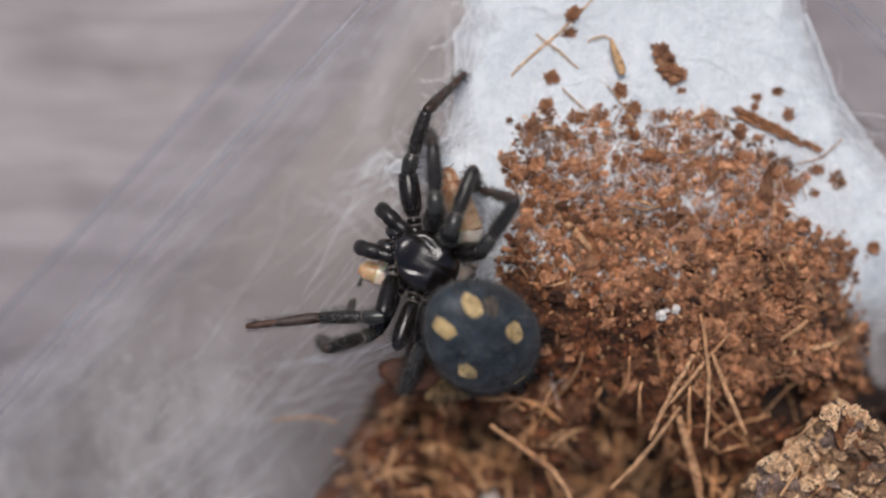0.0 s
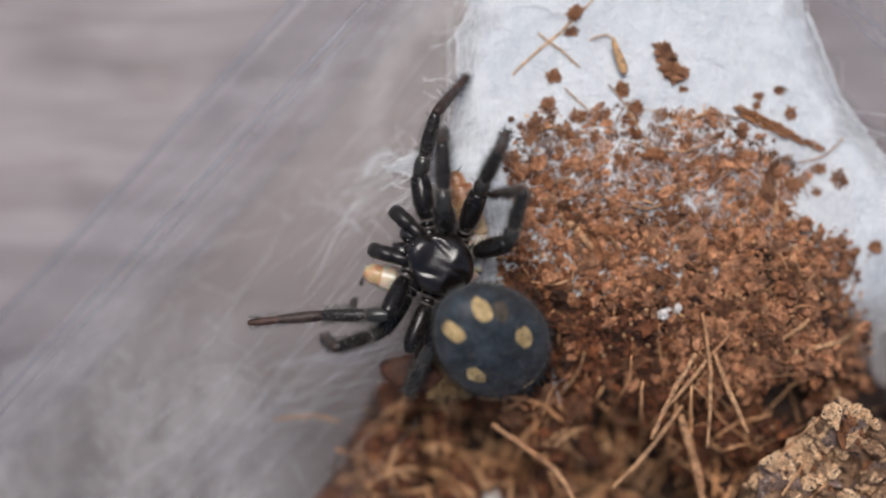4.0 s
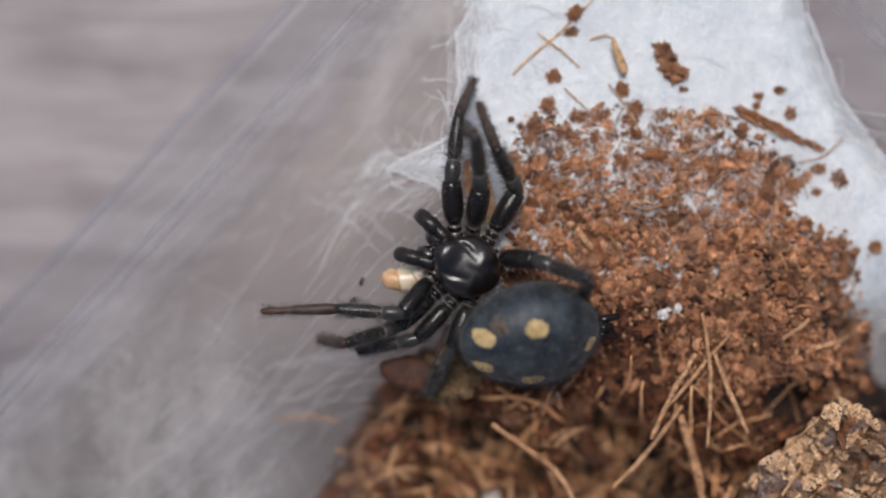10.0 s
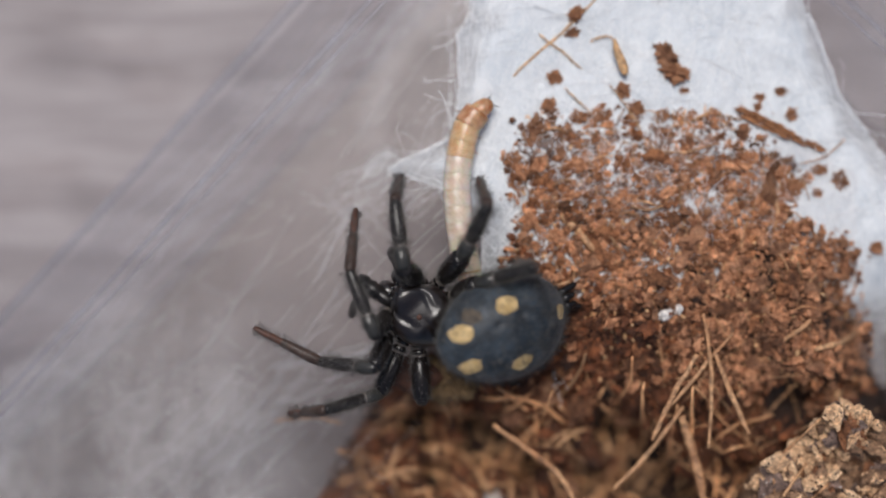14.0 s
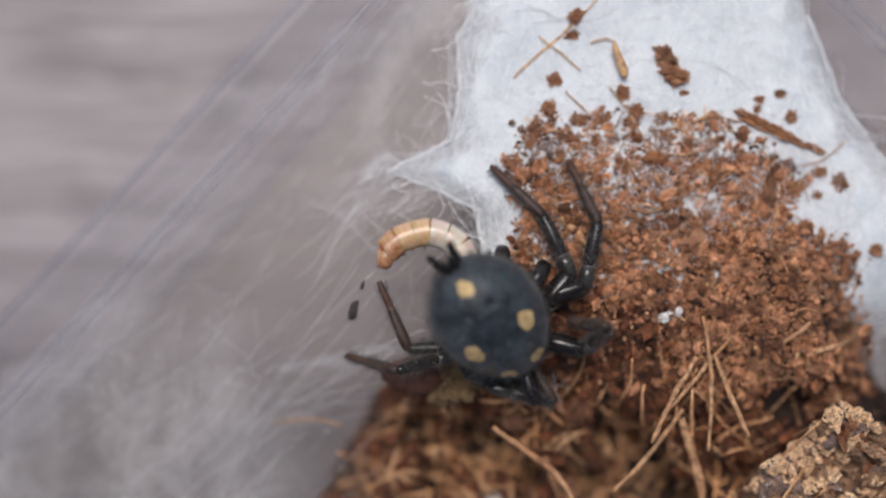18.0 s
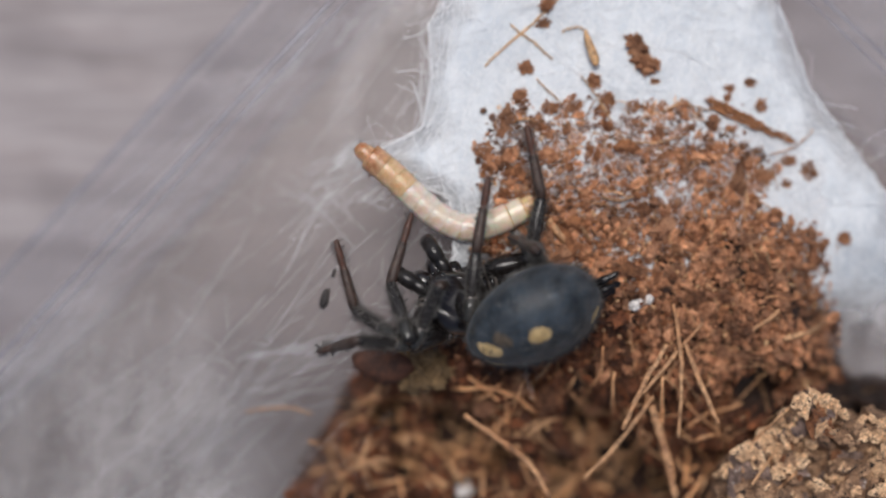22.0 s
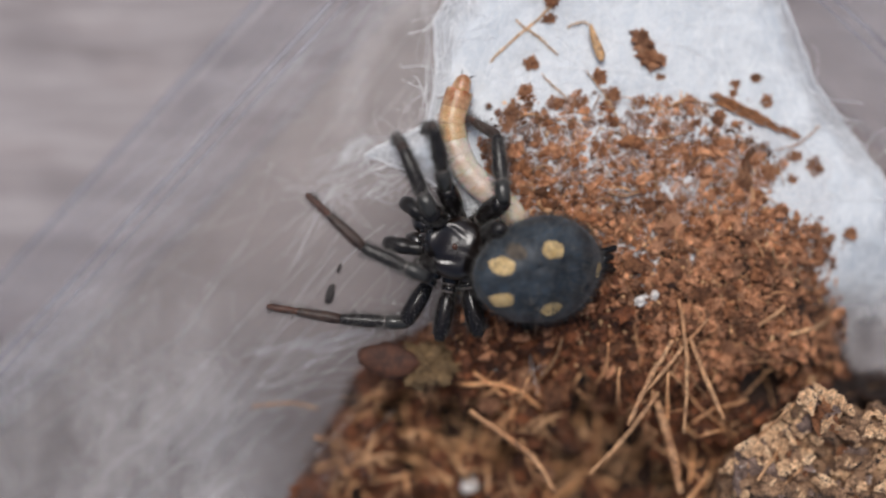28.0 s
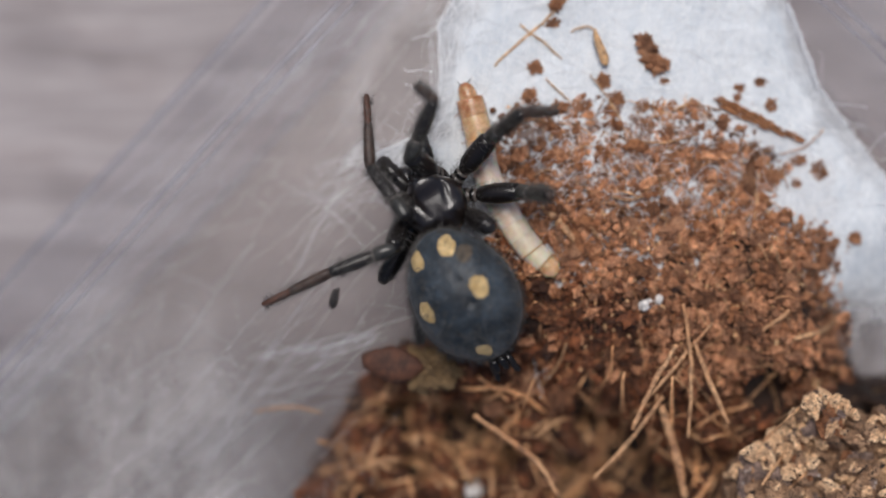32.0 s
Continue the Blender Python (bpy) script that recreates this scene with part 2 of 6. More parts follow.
def mound_z(x, y):
    deep = step(-5.0, -9.5, y)
    z = 12.1 - 3.4 * step(-5.0, -14.5, y) - 1.8 * step(4.0, -4.5, x) * step(-4, -8, y) - 1.3 * step(15.0, 8.0, x) * step(-4.5, -7.5, y)
    pit = max(0.0, noise.noise(Vector((x * 0.42, y * 0.42, 14.0))) - 0.02)
    z -= deep * 6.0 * min(0.5, pit)
    for px, py, r, d in PITS:
        z -= d * math.exp(-((x - px) ** 2 + (y - py) ** 2) / (r * r))
    return max(3.2, z + 0.55 * fbm(x * 0.25, y * 0.25, 8) + (0.30 + 0.5 * deep) * fbm(x * 0.8, y * 0.8, 9, 5))


# ---- the table and the box ----
def table():
    top = new("table")
    tagged(top, "weathered grey wooden table top with soft horizontal grain", "table")
    wide, gap = 44.0, 0.7
    for i in range(-9, 10):
        bm = bmesh.new()
        bmesh.ops.create_cube(bm, size=1.0)
        bmesh.ops.scale(bm, vec=(1200 * MM, (wide - gap) * MM, 18 * MM), verts=bm.verts)
        bmesh.ops.bevel(bm, geom=bm.edges[:], offset=0.8 * MM, segments=2, affect="EDGES")
        bmesh.ops.translate(bm, vec=(0, (i * wide + 2) * MM, -9.0 * MM), verts=bm.verts)
        part("plank", bm, WOOD, top)


LEFT, RIGHT = Vector((-0.733, 0.680)), Vector((0.680, 0.733))       # outward directions of the box's two near walls


def corner(dl, dr, z):
    p = LEFT * dl + RIGHT * dr
    return Vector((p.x * MM, p.y * MM, z * MM))


def box_ring(bm, grow, z, radius=4.0, seg=6):
    lo, hi = (-56.0 - grow, -43.0 - grow), (12.5 + grow, 26.5 + grow)
    radius += grow
    out = []
    for cx, cy, start in ((hi[0] - radius, hi[1] - radius, 0), (lo[0] + radius, hi[1] - radius, 90), (lo[0] + radius, lo[1] + radius, 180), (hi[0] - radius, lo[1] + radius, 270)):
        for i in range(seg + 1):
            w = radians(start + 90 * i / seg)
            out.append(bm.verts.new(corner(cx + radius * math.cos(w), cy + radius * math.sin(w), z)))
    return out


def skin(bm, rings):
    for a, b in zip(rings, rings[1:]):
        n = len(a)
        for i in range(n):
            bm.faces.new((a[i], a[(i + 1) % n], b[(i + 1) % n], b[i]))


def box():
    thing = new("plastic_box")
    tagged(thing, "clear plastic rearing box standing on the wooden table", "box")
    bm = bmesh.new()
    outer = [box_ring(bm, 0.9, 0.2), box_ring(bm, 1.5, 11.6), box_ring(bm, 2.1, 11.9), box_ring(bm, 2.5, 20.0)]
    inner = [box_ring(bm, 1.7, 20.0), box_ring(bm, 1.25, 12.4), box_ring(bm, 0.65, 12.0), box_ring(bm, 0.0, 1.3)]
    skin(bm, outer + inner)
    part("wall", bm, PLASTIC, thing)
    bm = bmesh.new()
    base, top = box_ring(bm, -0.05, 0.2), box_ring(bm, -0.05, 1.25)
    skin(bm, [base, top])
    bm.faces.new(top)
    bm.faces.new(base[::-1])
    part("floor", bm, PLASTIC_FLOOR, thing, smooth=False)
    bm = bmesh.new()
    rings = [box_ring(bm, 2.52, 19.2), box_ring(bm, 2.85, 19.3), box_ring(bm, 2.95, 19.6), box_ring(bm, 2.85, 19.95), box_ring(bm, 2.52, 20.02)]
    skin(bm, rings + [rings[0]])
    part("rim", bm, PLASTIC_RIM, thing)
    for grow, z, r in ((1.1, 12.15, 0.16), (0.45, 11.9, 0.10), (-0.15, 1.5, 0.28)):        # moulded beads on the inside of the wall
        bm = bmesh.new()
        rings = [box_ring(bm, grow + r * math.cos(w), z + r * math.sin(w)) for w in (0.0, 1.57, 3.14, 4.71)]
        skin(bm, rings + [rings[0]])
        part("bead", bm, PLASTIC_RIM, thing)
    for ob in thing.children:
        ob.visible_shadow = False


table()
box()


# ---- substrate and web ----
def field(name, material, poly, height, pitch, edge, drop, keep=0.0, label="", category="", kind="stuff", thickness=None, ragged=0.35):
    """A sheet over an outline that follows height(x, y) and bends down towards its rim."""
    xs, ys = [p[0] for p in poly], [p[1] for p in poly]
    nx, ny = int((max(xs) - min(xs)) / pitch) + 2, int((max(ys) - min(ys)) / pitch) + 2
    bm, grid = bmesh.new(), {}
    layer = bm.verts.layers.float.new("thickness") if thickness else None
    for i in range(nx):
        for j in range(ny):
            x, y = min(xs) + i * pitch, min(ys) + j * pitch
            def gap(x, y):
                return edge_gap(x, y, poly) + ragged * fbm(x * 1.1, y * 1.1, 21)

            g = gap(x, y)
            if g < keep - pitch * 0.9:
                continue
            if g < keep + pitch * 0.4:          # pull the rim onto the outline
                gx, gy = gap(x + 0.05, y) - gap(x - 0.05, y), gap(x, y + 0.05) - gap(x, y - 0.05)
                n = math.hypot(gx, gy) + 1e-9
                x, y, g = x - (g - keep) * gx / n, y - (g - keep) * gy / n, keep
            z = height(x, y) - drop * (1 - step(0, edge, g))
            sx, sy = spread(x, y, z)
            grid[i, j] = bm.verts.new((sx * MM, sy * MM, z * MM))
            if layer:
                grid[i, j][layer] = thickness(x, y)
    for i, j in grid:
        q = [grid.get(k) for k in ((i, j), (i + 1, j), (i + 1, j + 1), (i, j + 1))]
        if all(q):
            bm.faces.new(q)
    ob = link(name, bm, material)
    return tagged(ob, label, category, "", kind)


def sheet_thickness(x, y):
    """See-through along the rim, dense further in."""
    return 0.85 + 1.9 * step(0.0, 4.5, edge_gap(x, y, SHEET) + 1.6 * fbm(x * 0.35, y * 0.35, 27))


sheet = field("silk_sheet", SILK, SHEET, sheet_z, 0.22, 1.2, 0.5, 0.0, "dense white spider silk sheet over the coir", "spider web", thickness=sheet_thickness, ragged=0.16)
# the bed's colour carries the darkness seen between crumbs and in the hollows
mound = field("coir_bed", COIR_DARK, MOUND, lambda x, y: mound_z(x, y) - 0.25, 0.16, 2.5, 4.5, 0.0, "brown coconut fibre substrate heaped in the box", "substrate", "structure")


# ---- silk, crumbs, fibres and clutter ----
def surface(x, y):
    """The height of what lies on top at (x, y)."""
    z = -1.0
    if inside(x, y, SHEET):
        z = max(z, sheet_z(x, y))
    g = edge_gap(x, y, MOUND)
    if g > 0:
        z = max(z, mound_z(x, y) - 0.25 - 4.5 * (1 - step(0, 2.5, g)))
    return z if z > 0 else veil_z(x, y)


def veil_z(x, y):
    """The thin web slopes from the sheet's edge down to the far wall and the floor."""
    d = -0.733 * x + 0.680 * y
    z = 11.2 - 5.5 * step(2, 13, d) - 4.0 * step(-2, -14, y)
    return z + 0.30 * fbm(x * 0.2, y * 0.2, 31)


def at(x, y, z):
    sx, sy = spread(x, y, z)
    return Vector((sx * MM, sy * MM, z * MM))


VEILED = [(-4.80, 18.37), (2.20, 18.37), (1.73, 14.03), (1.07, 12.63), (1.20, 9.70), (0.53, 6.37), (-1.30, 5.37), (-3.13, 4.37), (0.53, 3.70), (2.87, 2.37), (3.37, -0.30), (2.87, -3.30),
          (3.53, -5.63), (-2.13, -7.63), (-3.47, -9.63), (-4.47, -11.97), (-6.47, -17.30), (-28.13, -17.30), (-28.13, -9.30), (-22.47, -4.30), (-15.13, 4.37), (-10.13, 10.37)]


FOLD = [(-1.97, 16.70), (-4.13, 12.03), (-5.40, 8.03), (-5.73, 5.70), (-4.47, 4.70), (-2.80, 5.53), (-3.13, 8.37), (-1.63, 11.70), (0.87, 13.37), (1.87, 16.70)]


def veil_thickness(x, y):
    """Thick beside the sheet, hazy low in the box, almost nothing elsewhere."""
    near = step(7.0, 0.0, -edge_gap(x, y, SHEET)) * step(6.5, 3.5, y) * step(-6.5, -3.0, y)
    low = step(0.0, -9.0, y) * step(-6.0, -15.0, x)
    band = step(0.0, 0.8, edge_gap(x, y, FOLD))
    k = 0.035 + 0.26 * band + 0.08 * near * near + 0.54 * low
    return max(0.0, k * (1 + 0.5 * fbm(x * 0.22 + y * 0.1, y * 0.22 - x * 0.2, 51)))


veil = field("silk_veil", VEIL, VEILED, veil_z, 0.3, 0.5, 0.0, 0.0, "thin translucent silk veil spun across the clear box", "spider web", "stuff", veil_thickness)
RIGHT_VEIL = [(20.70, 18.37), (21.13, 14.37), (22.13, 12.03), (23.27, 9.03), (24.87, 6.87), (26.27, 5.03), (30.53, 0.70), (30.53, 18.37)]
veil_b = field("silk_veil", VEIL, RIGHT_VEIL, lambda x, y: sheet_z(x, y) - 1.5 - 0.25 * max(0.0, x - 21), 0.35, 0.5, 0.0, 0.0, "thin silk veil between the sheet and the box wall", "spider web", "stuff", lambda x, y: 0.10)

CORNER_VEIL = [(23.70, -3.47), (30.53, -1.30), (30.53, -8.97), (25.87, -8.80), (24.70, -7.63), (23.87, -5.97)]
field("silk_veil", VEIL, CORNER_VEIL, lambda x, y: 10.2 + 0.35 * fbm(x * 0.4, y * 0.4, 63), 0.3, 0.5, 0.3, 0.0, "crumpled grey silk veil beside the cork bark", "spider web", "stuff", lambda x, y: (0.65 + 0.3 * fbm(x * 0.7, y * 0.7, 64)) * step(0.0, 1.8, edge_gap(x, y, CORNER_VEIL)))


def threads(name, lines, label, material=None):
    """Fine silk: each line is (points, radius), three-sided, in one mesh."""
    verts, faces = [], []
    for pts, r in lines:
        start = len(verts)
        for i, p in enumerate(pts):
            d = (pts[min(i + 1, len(pts) - 1)] - pts[max(i - 1, 0)]).normalized()
            side = d.cross(Vector((0, 0, 1)))
            side = side.normalized() if side.length > 1e-6 else Vector((1, 0, 0))
            up = side.cross(d)
            for k in range(3):
                w = 2 * math.pi * k / 3
                verts.append(p + (side * math.cos(w) + up * math.sin(w)) * r * MM)
        for i in range(len(pts) - 1):
            a = start + 3 * i
            for k in range(3):
                n = (k + 1) % 3
                faces.append((a + k, a + n, a + 3 + n, a + 3 + k))
    me = bpy.data.meshes.new(name)
    me.from_pydata(verts, [], faces)
    me.materials.append(material or FLOSS)
    return tagged(new(name, me), label, "spider web", "", "stuff")


def curl(rng, x, y, angle, length, bend, lift, height, n=9):
    pts = []
    for i in range(n):
        z = height(x, y) + lift + rng.uniform(0, 0.04)
        pts.append(at(x, y, z))
        angle += rng.gauss(0, bend)
        x, y = x + math.cos(angle) * length / (n - 1), y + math.sin(angle) * length / (n - 1)
    return pts


def box_of(poly):
    xs, ys = [p[0] for p in poly], [p[1] for p in poly]
    return max(-28, min(xs)), min(30, max(xs)), max(-17, min(ys)), min(17, max(ys))


def within(rng, poly, count, gap=0.0):
    x0, x1, y0, y1 = box_of(poly)
    out = []
    while len(out) < count:
        x, y = rng.uniform(x0, x1), rng.uniform(y0, y1)
        if edge_gap(x, y, poly) > gap:
            out.append((x, y))
    return out


def spin():
    rng = random.Random(5)
    lines = []
    for x, y in within(rng, SHEET, 4200, 0.2):
        a = rng.choice((0.9, 1.1, 1.3, 2.2, 0.2)) + rng.gauss(0, 0.4)
        pts = curl(rng, x, y, a, rng.uniform(1.5, 7), 0.13, -0.006, sheet_z)
        if edge_gap(pts[-1].x / MM, pts[-1].y / MM, SHEET) > 0:
            lines.append((pts, rng.choice((0.006, 0.008, 0.010, 0.014, 0.021))))
    for x, y in within(rng, SHEET, 420, 0.0):         # stronger single threads, looped near the rim
        near = edge_gap(x, y, SHEET) < 2.5
        lines.append((curl(rng, x, y, rng.uniform(0, 6.3), rng.uniform(1.5, 5), 0.34 if near else 0.14, 0.03, sheet_z, 12), rng.uniform(0.014, 0.026)))
    threads("silk_threads", lines, "loose white threads matted over the silk sheet")
    lines, n = [], len(SHEET)
    for i in range(n):          # fluff along the sheet's rim
        (x1, y1), (x2, y2) = SHEET[i - 1], SHEET[i]
        if y1 < -2 and y2 < -2:
            continue
        for _ in range(int(math.hypot(x2 - x1, y2 - y1) * (2 if x1 > 15 else 5))):
            k = rng.random()
            x, y = x1 + (x2 - x1) * k, y1 + (y2 - y1) * k
            a = math.atan2(y2 - y1, x2 - x1) + rng.gauss(0, 0.55) + (math.pi if rng.random() < 0.5 else 0)
            lines.append((curl(rng, x, y, a, rng.uniform(0.6, 2.6), 0.34, 0.03, sheet_z), rng.choice((0.005, 0.007, 0.009, 0.014))))
    for k in range(9):          # strong strands that hem the rim
        off, pts = rng.uniform(-0.05, 0.3), []
        for i in range(n):
            (x1, y1), (x2, y2) = SHEET[i - 1], SHEET[i]
            if (y1 < -2 and y2 < -2) or max(y1, y2) > 17 or min(x1, x2) > 24:
                if len(pts) > 2:
                    lines.append((pts, rng.uniform(0.012, 0.026)))
                pts = []
                continue
            m = max(2, int(math.hypot(x2 - x1, y2 - y1) / 0.5))
            for j in range(m):
                x, y = x1 + (x2 - x1) * j / m, y1 + (y2 - y1) * j / m
                nx, ny = y1 - y2, x2 - x1
                d = math.hypot(nx, ny)
                w = off + 0.16 * fbm(x * 0.8, y * 0.8, 90 + k) - 0.16 * fbm(x * 1.1, y * 1.1, 21)
                side = 1 if inside(x + nx / d * 0.3, y + ny / d * 0.3, SHEET) else -1
                x, y = x + side * nx / d * w, y + side * ny / d * w
                pts.append(at(x, y, sheet_z(x, y) - 0.35 + 0.06 * k))
        if len(pts) > 2:
            lines.append((pts, 0.018))
    threads("silk_fringe", lines, "frayed white threads along the rim of the silk sheet")
    lines = []
    for x, y in within(rng, VEILED, 75):
        a = radians(47) + rng.gauss(0, 0.10)
        lines.append((curl(rng, x, y, a, rng.uniform(3, 12), 0.03, 0.05, veil_z, 12), rng.choice((0.005, 0.006, 0.007, 0.011))))
    for x, y in within(rng, VEILED, 110):
        lines.append((curl(rng, x, y, rng.uniform(0, 6.3), rng.uniform(1, 4), 0.2, 0.05, veil_z), 0.006))
    for (x1, y1), (x2, y2), c, wide in (((-13.47, -14.63), (-11.13, -9.63), 2, 0.05), ((-11.47, -9.97), (-4.47, -1.97), 3, 0.5), ((-10.13, -9.30), (-0.13, -5.97), 6, 1.0), ((-8.80, -8.30), (-3.13, -5.30), 8, 0.9),
                                        ((-7.47, -6.63), (-2.80, -5.30), 8, 0.5), ((-9.80, -7.30), (-6.47, -5.97), 9, 0.5), ((-7.13, 0.37), (-3.80, 4.03), 7, 0.9), ((-7.80, 3.37), (-4.13, 1.37), 7, 0.8), ((-6.13, 3.70), (-0.80, 5.53), 14, 0.40), ((-6.47, 2.37), (-1.47, 5.03), 8, 0.6), ((-7.97, -1.30), (-4.47, 3.70), 6, 0.6),
                                        ((-4.80, 4.37), (-3.13, 5.37), 30, 0.2), ((0.53, 13.70), (0.20, 6.37), 8, 0.25), ((-4.80, 11.37), (-2.13, 14.53), 6, 0.1), ((-6.13, 13.37), (-7.47, 9.70), 5, 0.3), ((-3.13, 2.37), (-0.47, 3.70), 20, 0.4),
                                        ((-0.80, -6.63), (0.53, -3.97), 14, 0.3), ((-22.80, -5.30), (-12.13, 3.70), 10, 1.0), ((-26.13, -10.63), (-19.80, -3.97), 12, 0.8), ((-17.80, 0.70), (-4.80, 13.37), 14, 1.0)):
        for _ in range(c):
            p = [x1 + rng.gauss(0, wide), y1 + rng.gauss(0, wide)]
            q = [x2 + rng.gauss(0, wide), y2 + rng.gauss(0, wide)]
            bow, pts = rng.gauss(0, 0.45), []
            for i in range(10):
                k = i / 9
                x, y = p[0] + (q[0] - p[0]) * k, p[1] + (q[1] - p[1]) * k + bow * math.sin(math.pi * k)
                pts.append(at(x, y, surface(x, y) + 0.12))
            lines.append((pts, rng.uniform(0.005, 0.011)))
    for x, y in within(rng, [(3.53, -0.63), (3.20, 7.03), (10.53, 8.70), (21.20, 7.53), (24.53, 3.70), (23.87, 0.37), (17.20, -0.97), (8.87, -0.97)], 380):
        lines.append((curl(rng, x, y, rng.choice((0.5, 1.9)) + rng.gauss(0, 0.6), rng.uniform(0.8, 3.0), 0.25, 0.36, sheet_z), rng.uniform(0.006, 0.012)))
    threads("web_threads", lines, "long silk threads stretched across the thin web")


spin()

BALL = bmesh.new()
bmesh.ops.create_icosphere(BALL, subdivisions=2, radius=1.0)
BALL_V = np.array([v.co[:] for v in BALL.verts])
BALL_F = np.array([[v.index for v in f.verts] for f in BALL.faces])
BALL.free()
GRAIN = bmesh.new()
bmesh.ops.create_icosphere(GRAIN, subdivisions=1, radius=1.0)
GRAIN_V = np.array([v.co[:] for v in GRAIN.verts])
GRAIN_F = np.array([[v.index for v in f.verts] for f in GRAIN.faces])
GRAIN.free()


def rough_ball(gen, base, long, flat, uneven=0.24):
    return base * (1 + gen.normal(0, uneven, (len(base), 1))) * np.array((long, 1.0, flat))


def lumps(name, rows, material, label, category):
    """Many crumbs as one mesh; rows of (x, y, z, size, length ratio, flatness)."""
    gen = np.random.default_rng(7)
    verts, faces, total = [], [], 0
    for x, y, z, s, long, flat in rows:
        base_v, base_f = (BALL_V, BALL_F) if s > 0.17 else (GRAIN_V, GRAIN_F)
        v = rough_ball(gen, base_v, long, flat) * s
        v = v @ np.array(Euler((gen.normal(0, 0.45), gen.normal(0, 0.45), gen.uniform(0, 6.28))).to_matrix()).T
        faces.append(base_f + total)
        total += len(base_v)
        verts.append(v * MM + np.array(at(x, y, z)))
    me = bpy.data.meshes.new(name)
    me.from_pydata(np.concatenate(verts).tolist(), [], np.concatenate(faces).tolist())
    me.materials.append(material)
    ob = new(name, me)
    return tagged(ob, label, category, "", "stuff")


def scatter():
    rng = random.Random(21)
    upper, low, damp, large, pale = [], [], [], [], []
    x0, x1, y0, y1 = box_of(CRUMBS)
    tries = 0
    while tries < 62000:
        tries += 1
        x, y = rng.uniform(x0, x1), rng.uniform(y0, y1)
        g = edge_gap(x, y, CRUMBS)
        if g < 0 and not (g > -1.4 and y > -3 and rng.random() < 0.10):
            continue
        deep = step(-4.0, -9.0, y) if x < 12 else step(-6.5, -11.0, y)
        heap = step(-0.25, 0.45, fbm(x * 0.38, y * 0.38, 43))
        cover = 0.62 + 0.30 * step(7.0, 0.5, y) + 0.75 * fbm(x * 0.55, y * 0.55, 41) + 0.10 * heap - 0.45 * deep
        if y > -5 or x > 20:          # it thins out towards its edge
            cover *= step(-0.8, 2.0, g + 1.6 * fbm(x * 0.6, y * 0.6, 47))
        if rng.random() > cover or any(math.hypot(x - px, y - py) < 1.05 * r for px, py, r, d in PITS):
            continue
        s = min(0.55, 0.034 + 0.056 * rng.expovariate(1.0) + 0.10 * deep * rng.random())
        z = surface(x, y) + s * rng.uniform(-0.1, 0.6) + (0.2 + 0.5 * heap) * (1 - deep) * rng.random() * step(6.0, 0.0, y) + deep * rng.uniform(-0.3, 0.5)
        row = (x, y, z, s, rng.uniform(1.0, 1.8 if deep < 0.3 else 2.8), rng.uniform(0.6, 1.0))
        if s > 0.24 and len(large) < 300 and deep < 0.9:
            large.append(row)
        elif s < 0.14 and rng.random() < 0.05:
            pale.append(row)
        else:
            # low front chips get the damp tone that also paints in the heap's shade
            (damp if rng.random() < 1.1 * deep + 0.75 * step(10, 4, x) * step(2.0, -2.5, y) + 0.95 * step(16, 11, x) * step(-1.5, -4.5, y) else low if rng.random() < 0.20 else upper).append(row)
    lumps("coir_crumbs", upper, COIR_PALE, "loose reddish-brown coir crumbs on the web", "substrate")
    lumps("pale_flecks", pale, HUSK, "tiny pale tan flecks among the coir crumbs", "substrate")
    lumps("coir_chips", low, COIR, "dark brown coir chips heaped on the substrate", "substrate")
    lumps("damp_shaded_chips", damp, COIR_DAMP_SHADED, "damp coir chips deep in the substrate, darkened for shade", "substrate")
    gen = np.random.default_rng(9)
    shapes = []
    for i in range(14):
        me = bpy.data.meshes.new("crumb")
        v = rough_ball(gen, BALL_V, gen.uniform(1.1, 1.9), gen.uniform(0.5, 0.9), 0.28)
        me.from_pydata((v * MM).tolist(), [], BALL_F.tolist())
        me.materials.append(COIR_PALE if i % 3 else COIR)
        shapes.append(me)
    for i, (x, y, z, s, _, _) in enumerate(large):
        ob = new("crumb", shapes[i % 14])
        ob.parent = mound
        ob.matrix_local = Matrix.Translation(at(x, y, z)) @ pose(0, 0, 0, rng.gauss(0, 25), rng.gauss(0, 25), rng.uniform(0, 360)) @ Matrix.Scale(s, 4)


scatter()
GAUZED = [(3.87, 0.03), (3.87, 7.70), (10.53, 9.03), (21.20, 8.03), (25.20, 4.70), (25.20, -1.97), (20.53, -2.63), (13.87, -3.97), (7.20, -1.30)]
field("silk_gauze", GAUZE, GAUZED, lambda x, y: sheet_z(x, y) + 0.16 + 0.25 * fbm(x * 0.6, y * 0.6, 77), 0.22, 1.5, 0.5, 0.0, "fine silk gauze woven over the coir crumbs", "spider web")


def tube_along(bm, pts, radii, sides=7):
    rings = []
    for i, p in enumerate(pts):
        d = (pts[min(i + 1, len(pts) - 1)] - pts[max(i - 1, 0)]).normalized()
        side = d.cross(Vector((0, 0, 1)))
        side = side.normalized() if side.length > 1e-6 else Vector((1, 0, 0))
        up = side.cross(d)
        rings.append([bm.verts.new(p + (side * math.cos(2 * math.pi * k / sides) + up * 0.7 * math.sin(2 * math.pi * k / sides)) * radii[i] * MM) for k in range(sides)])
    for a, b in zip(rings, rings[1:]):
        for k in range(sides):
            bm.faces.new((a[k], a[(k + 1) % sides], b[(k + 1) % sides], b[k]))
    bm.faces.new(rings[0][::-1])
    bm.faces.new(rings[-1])


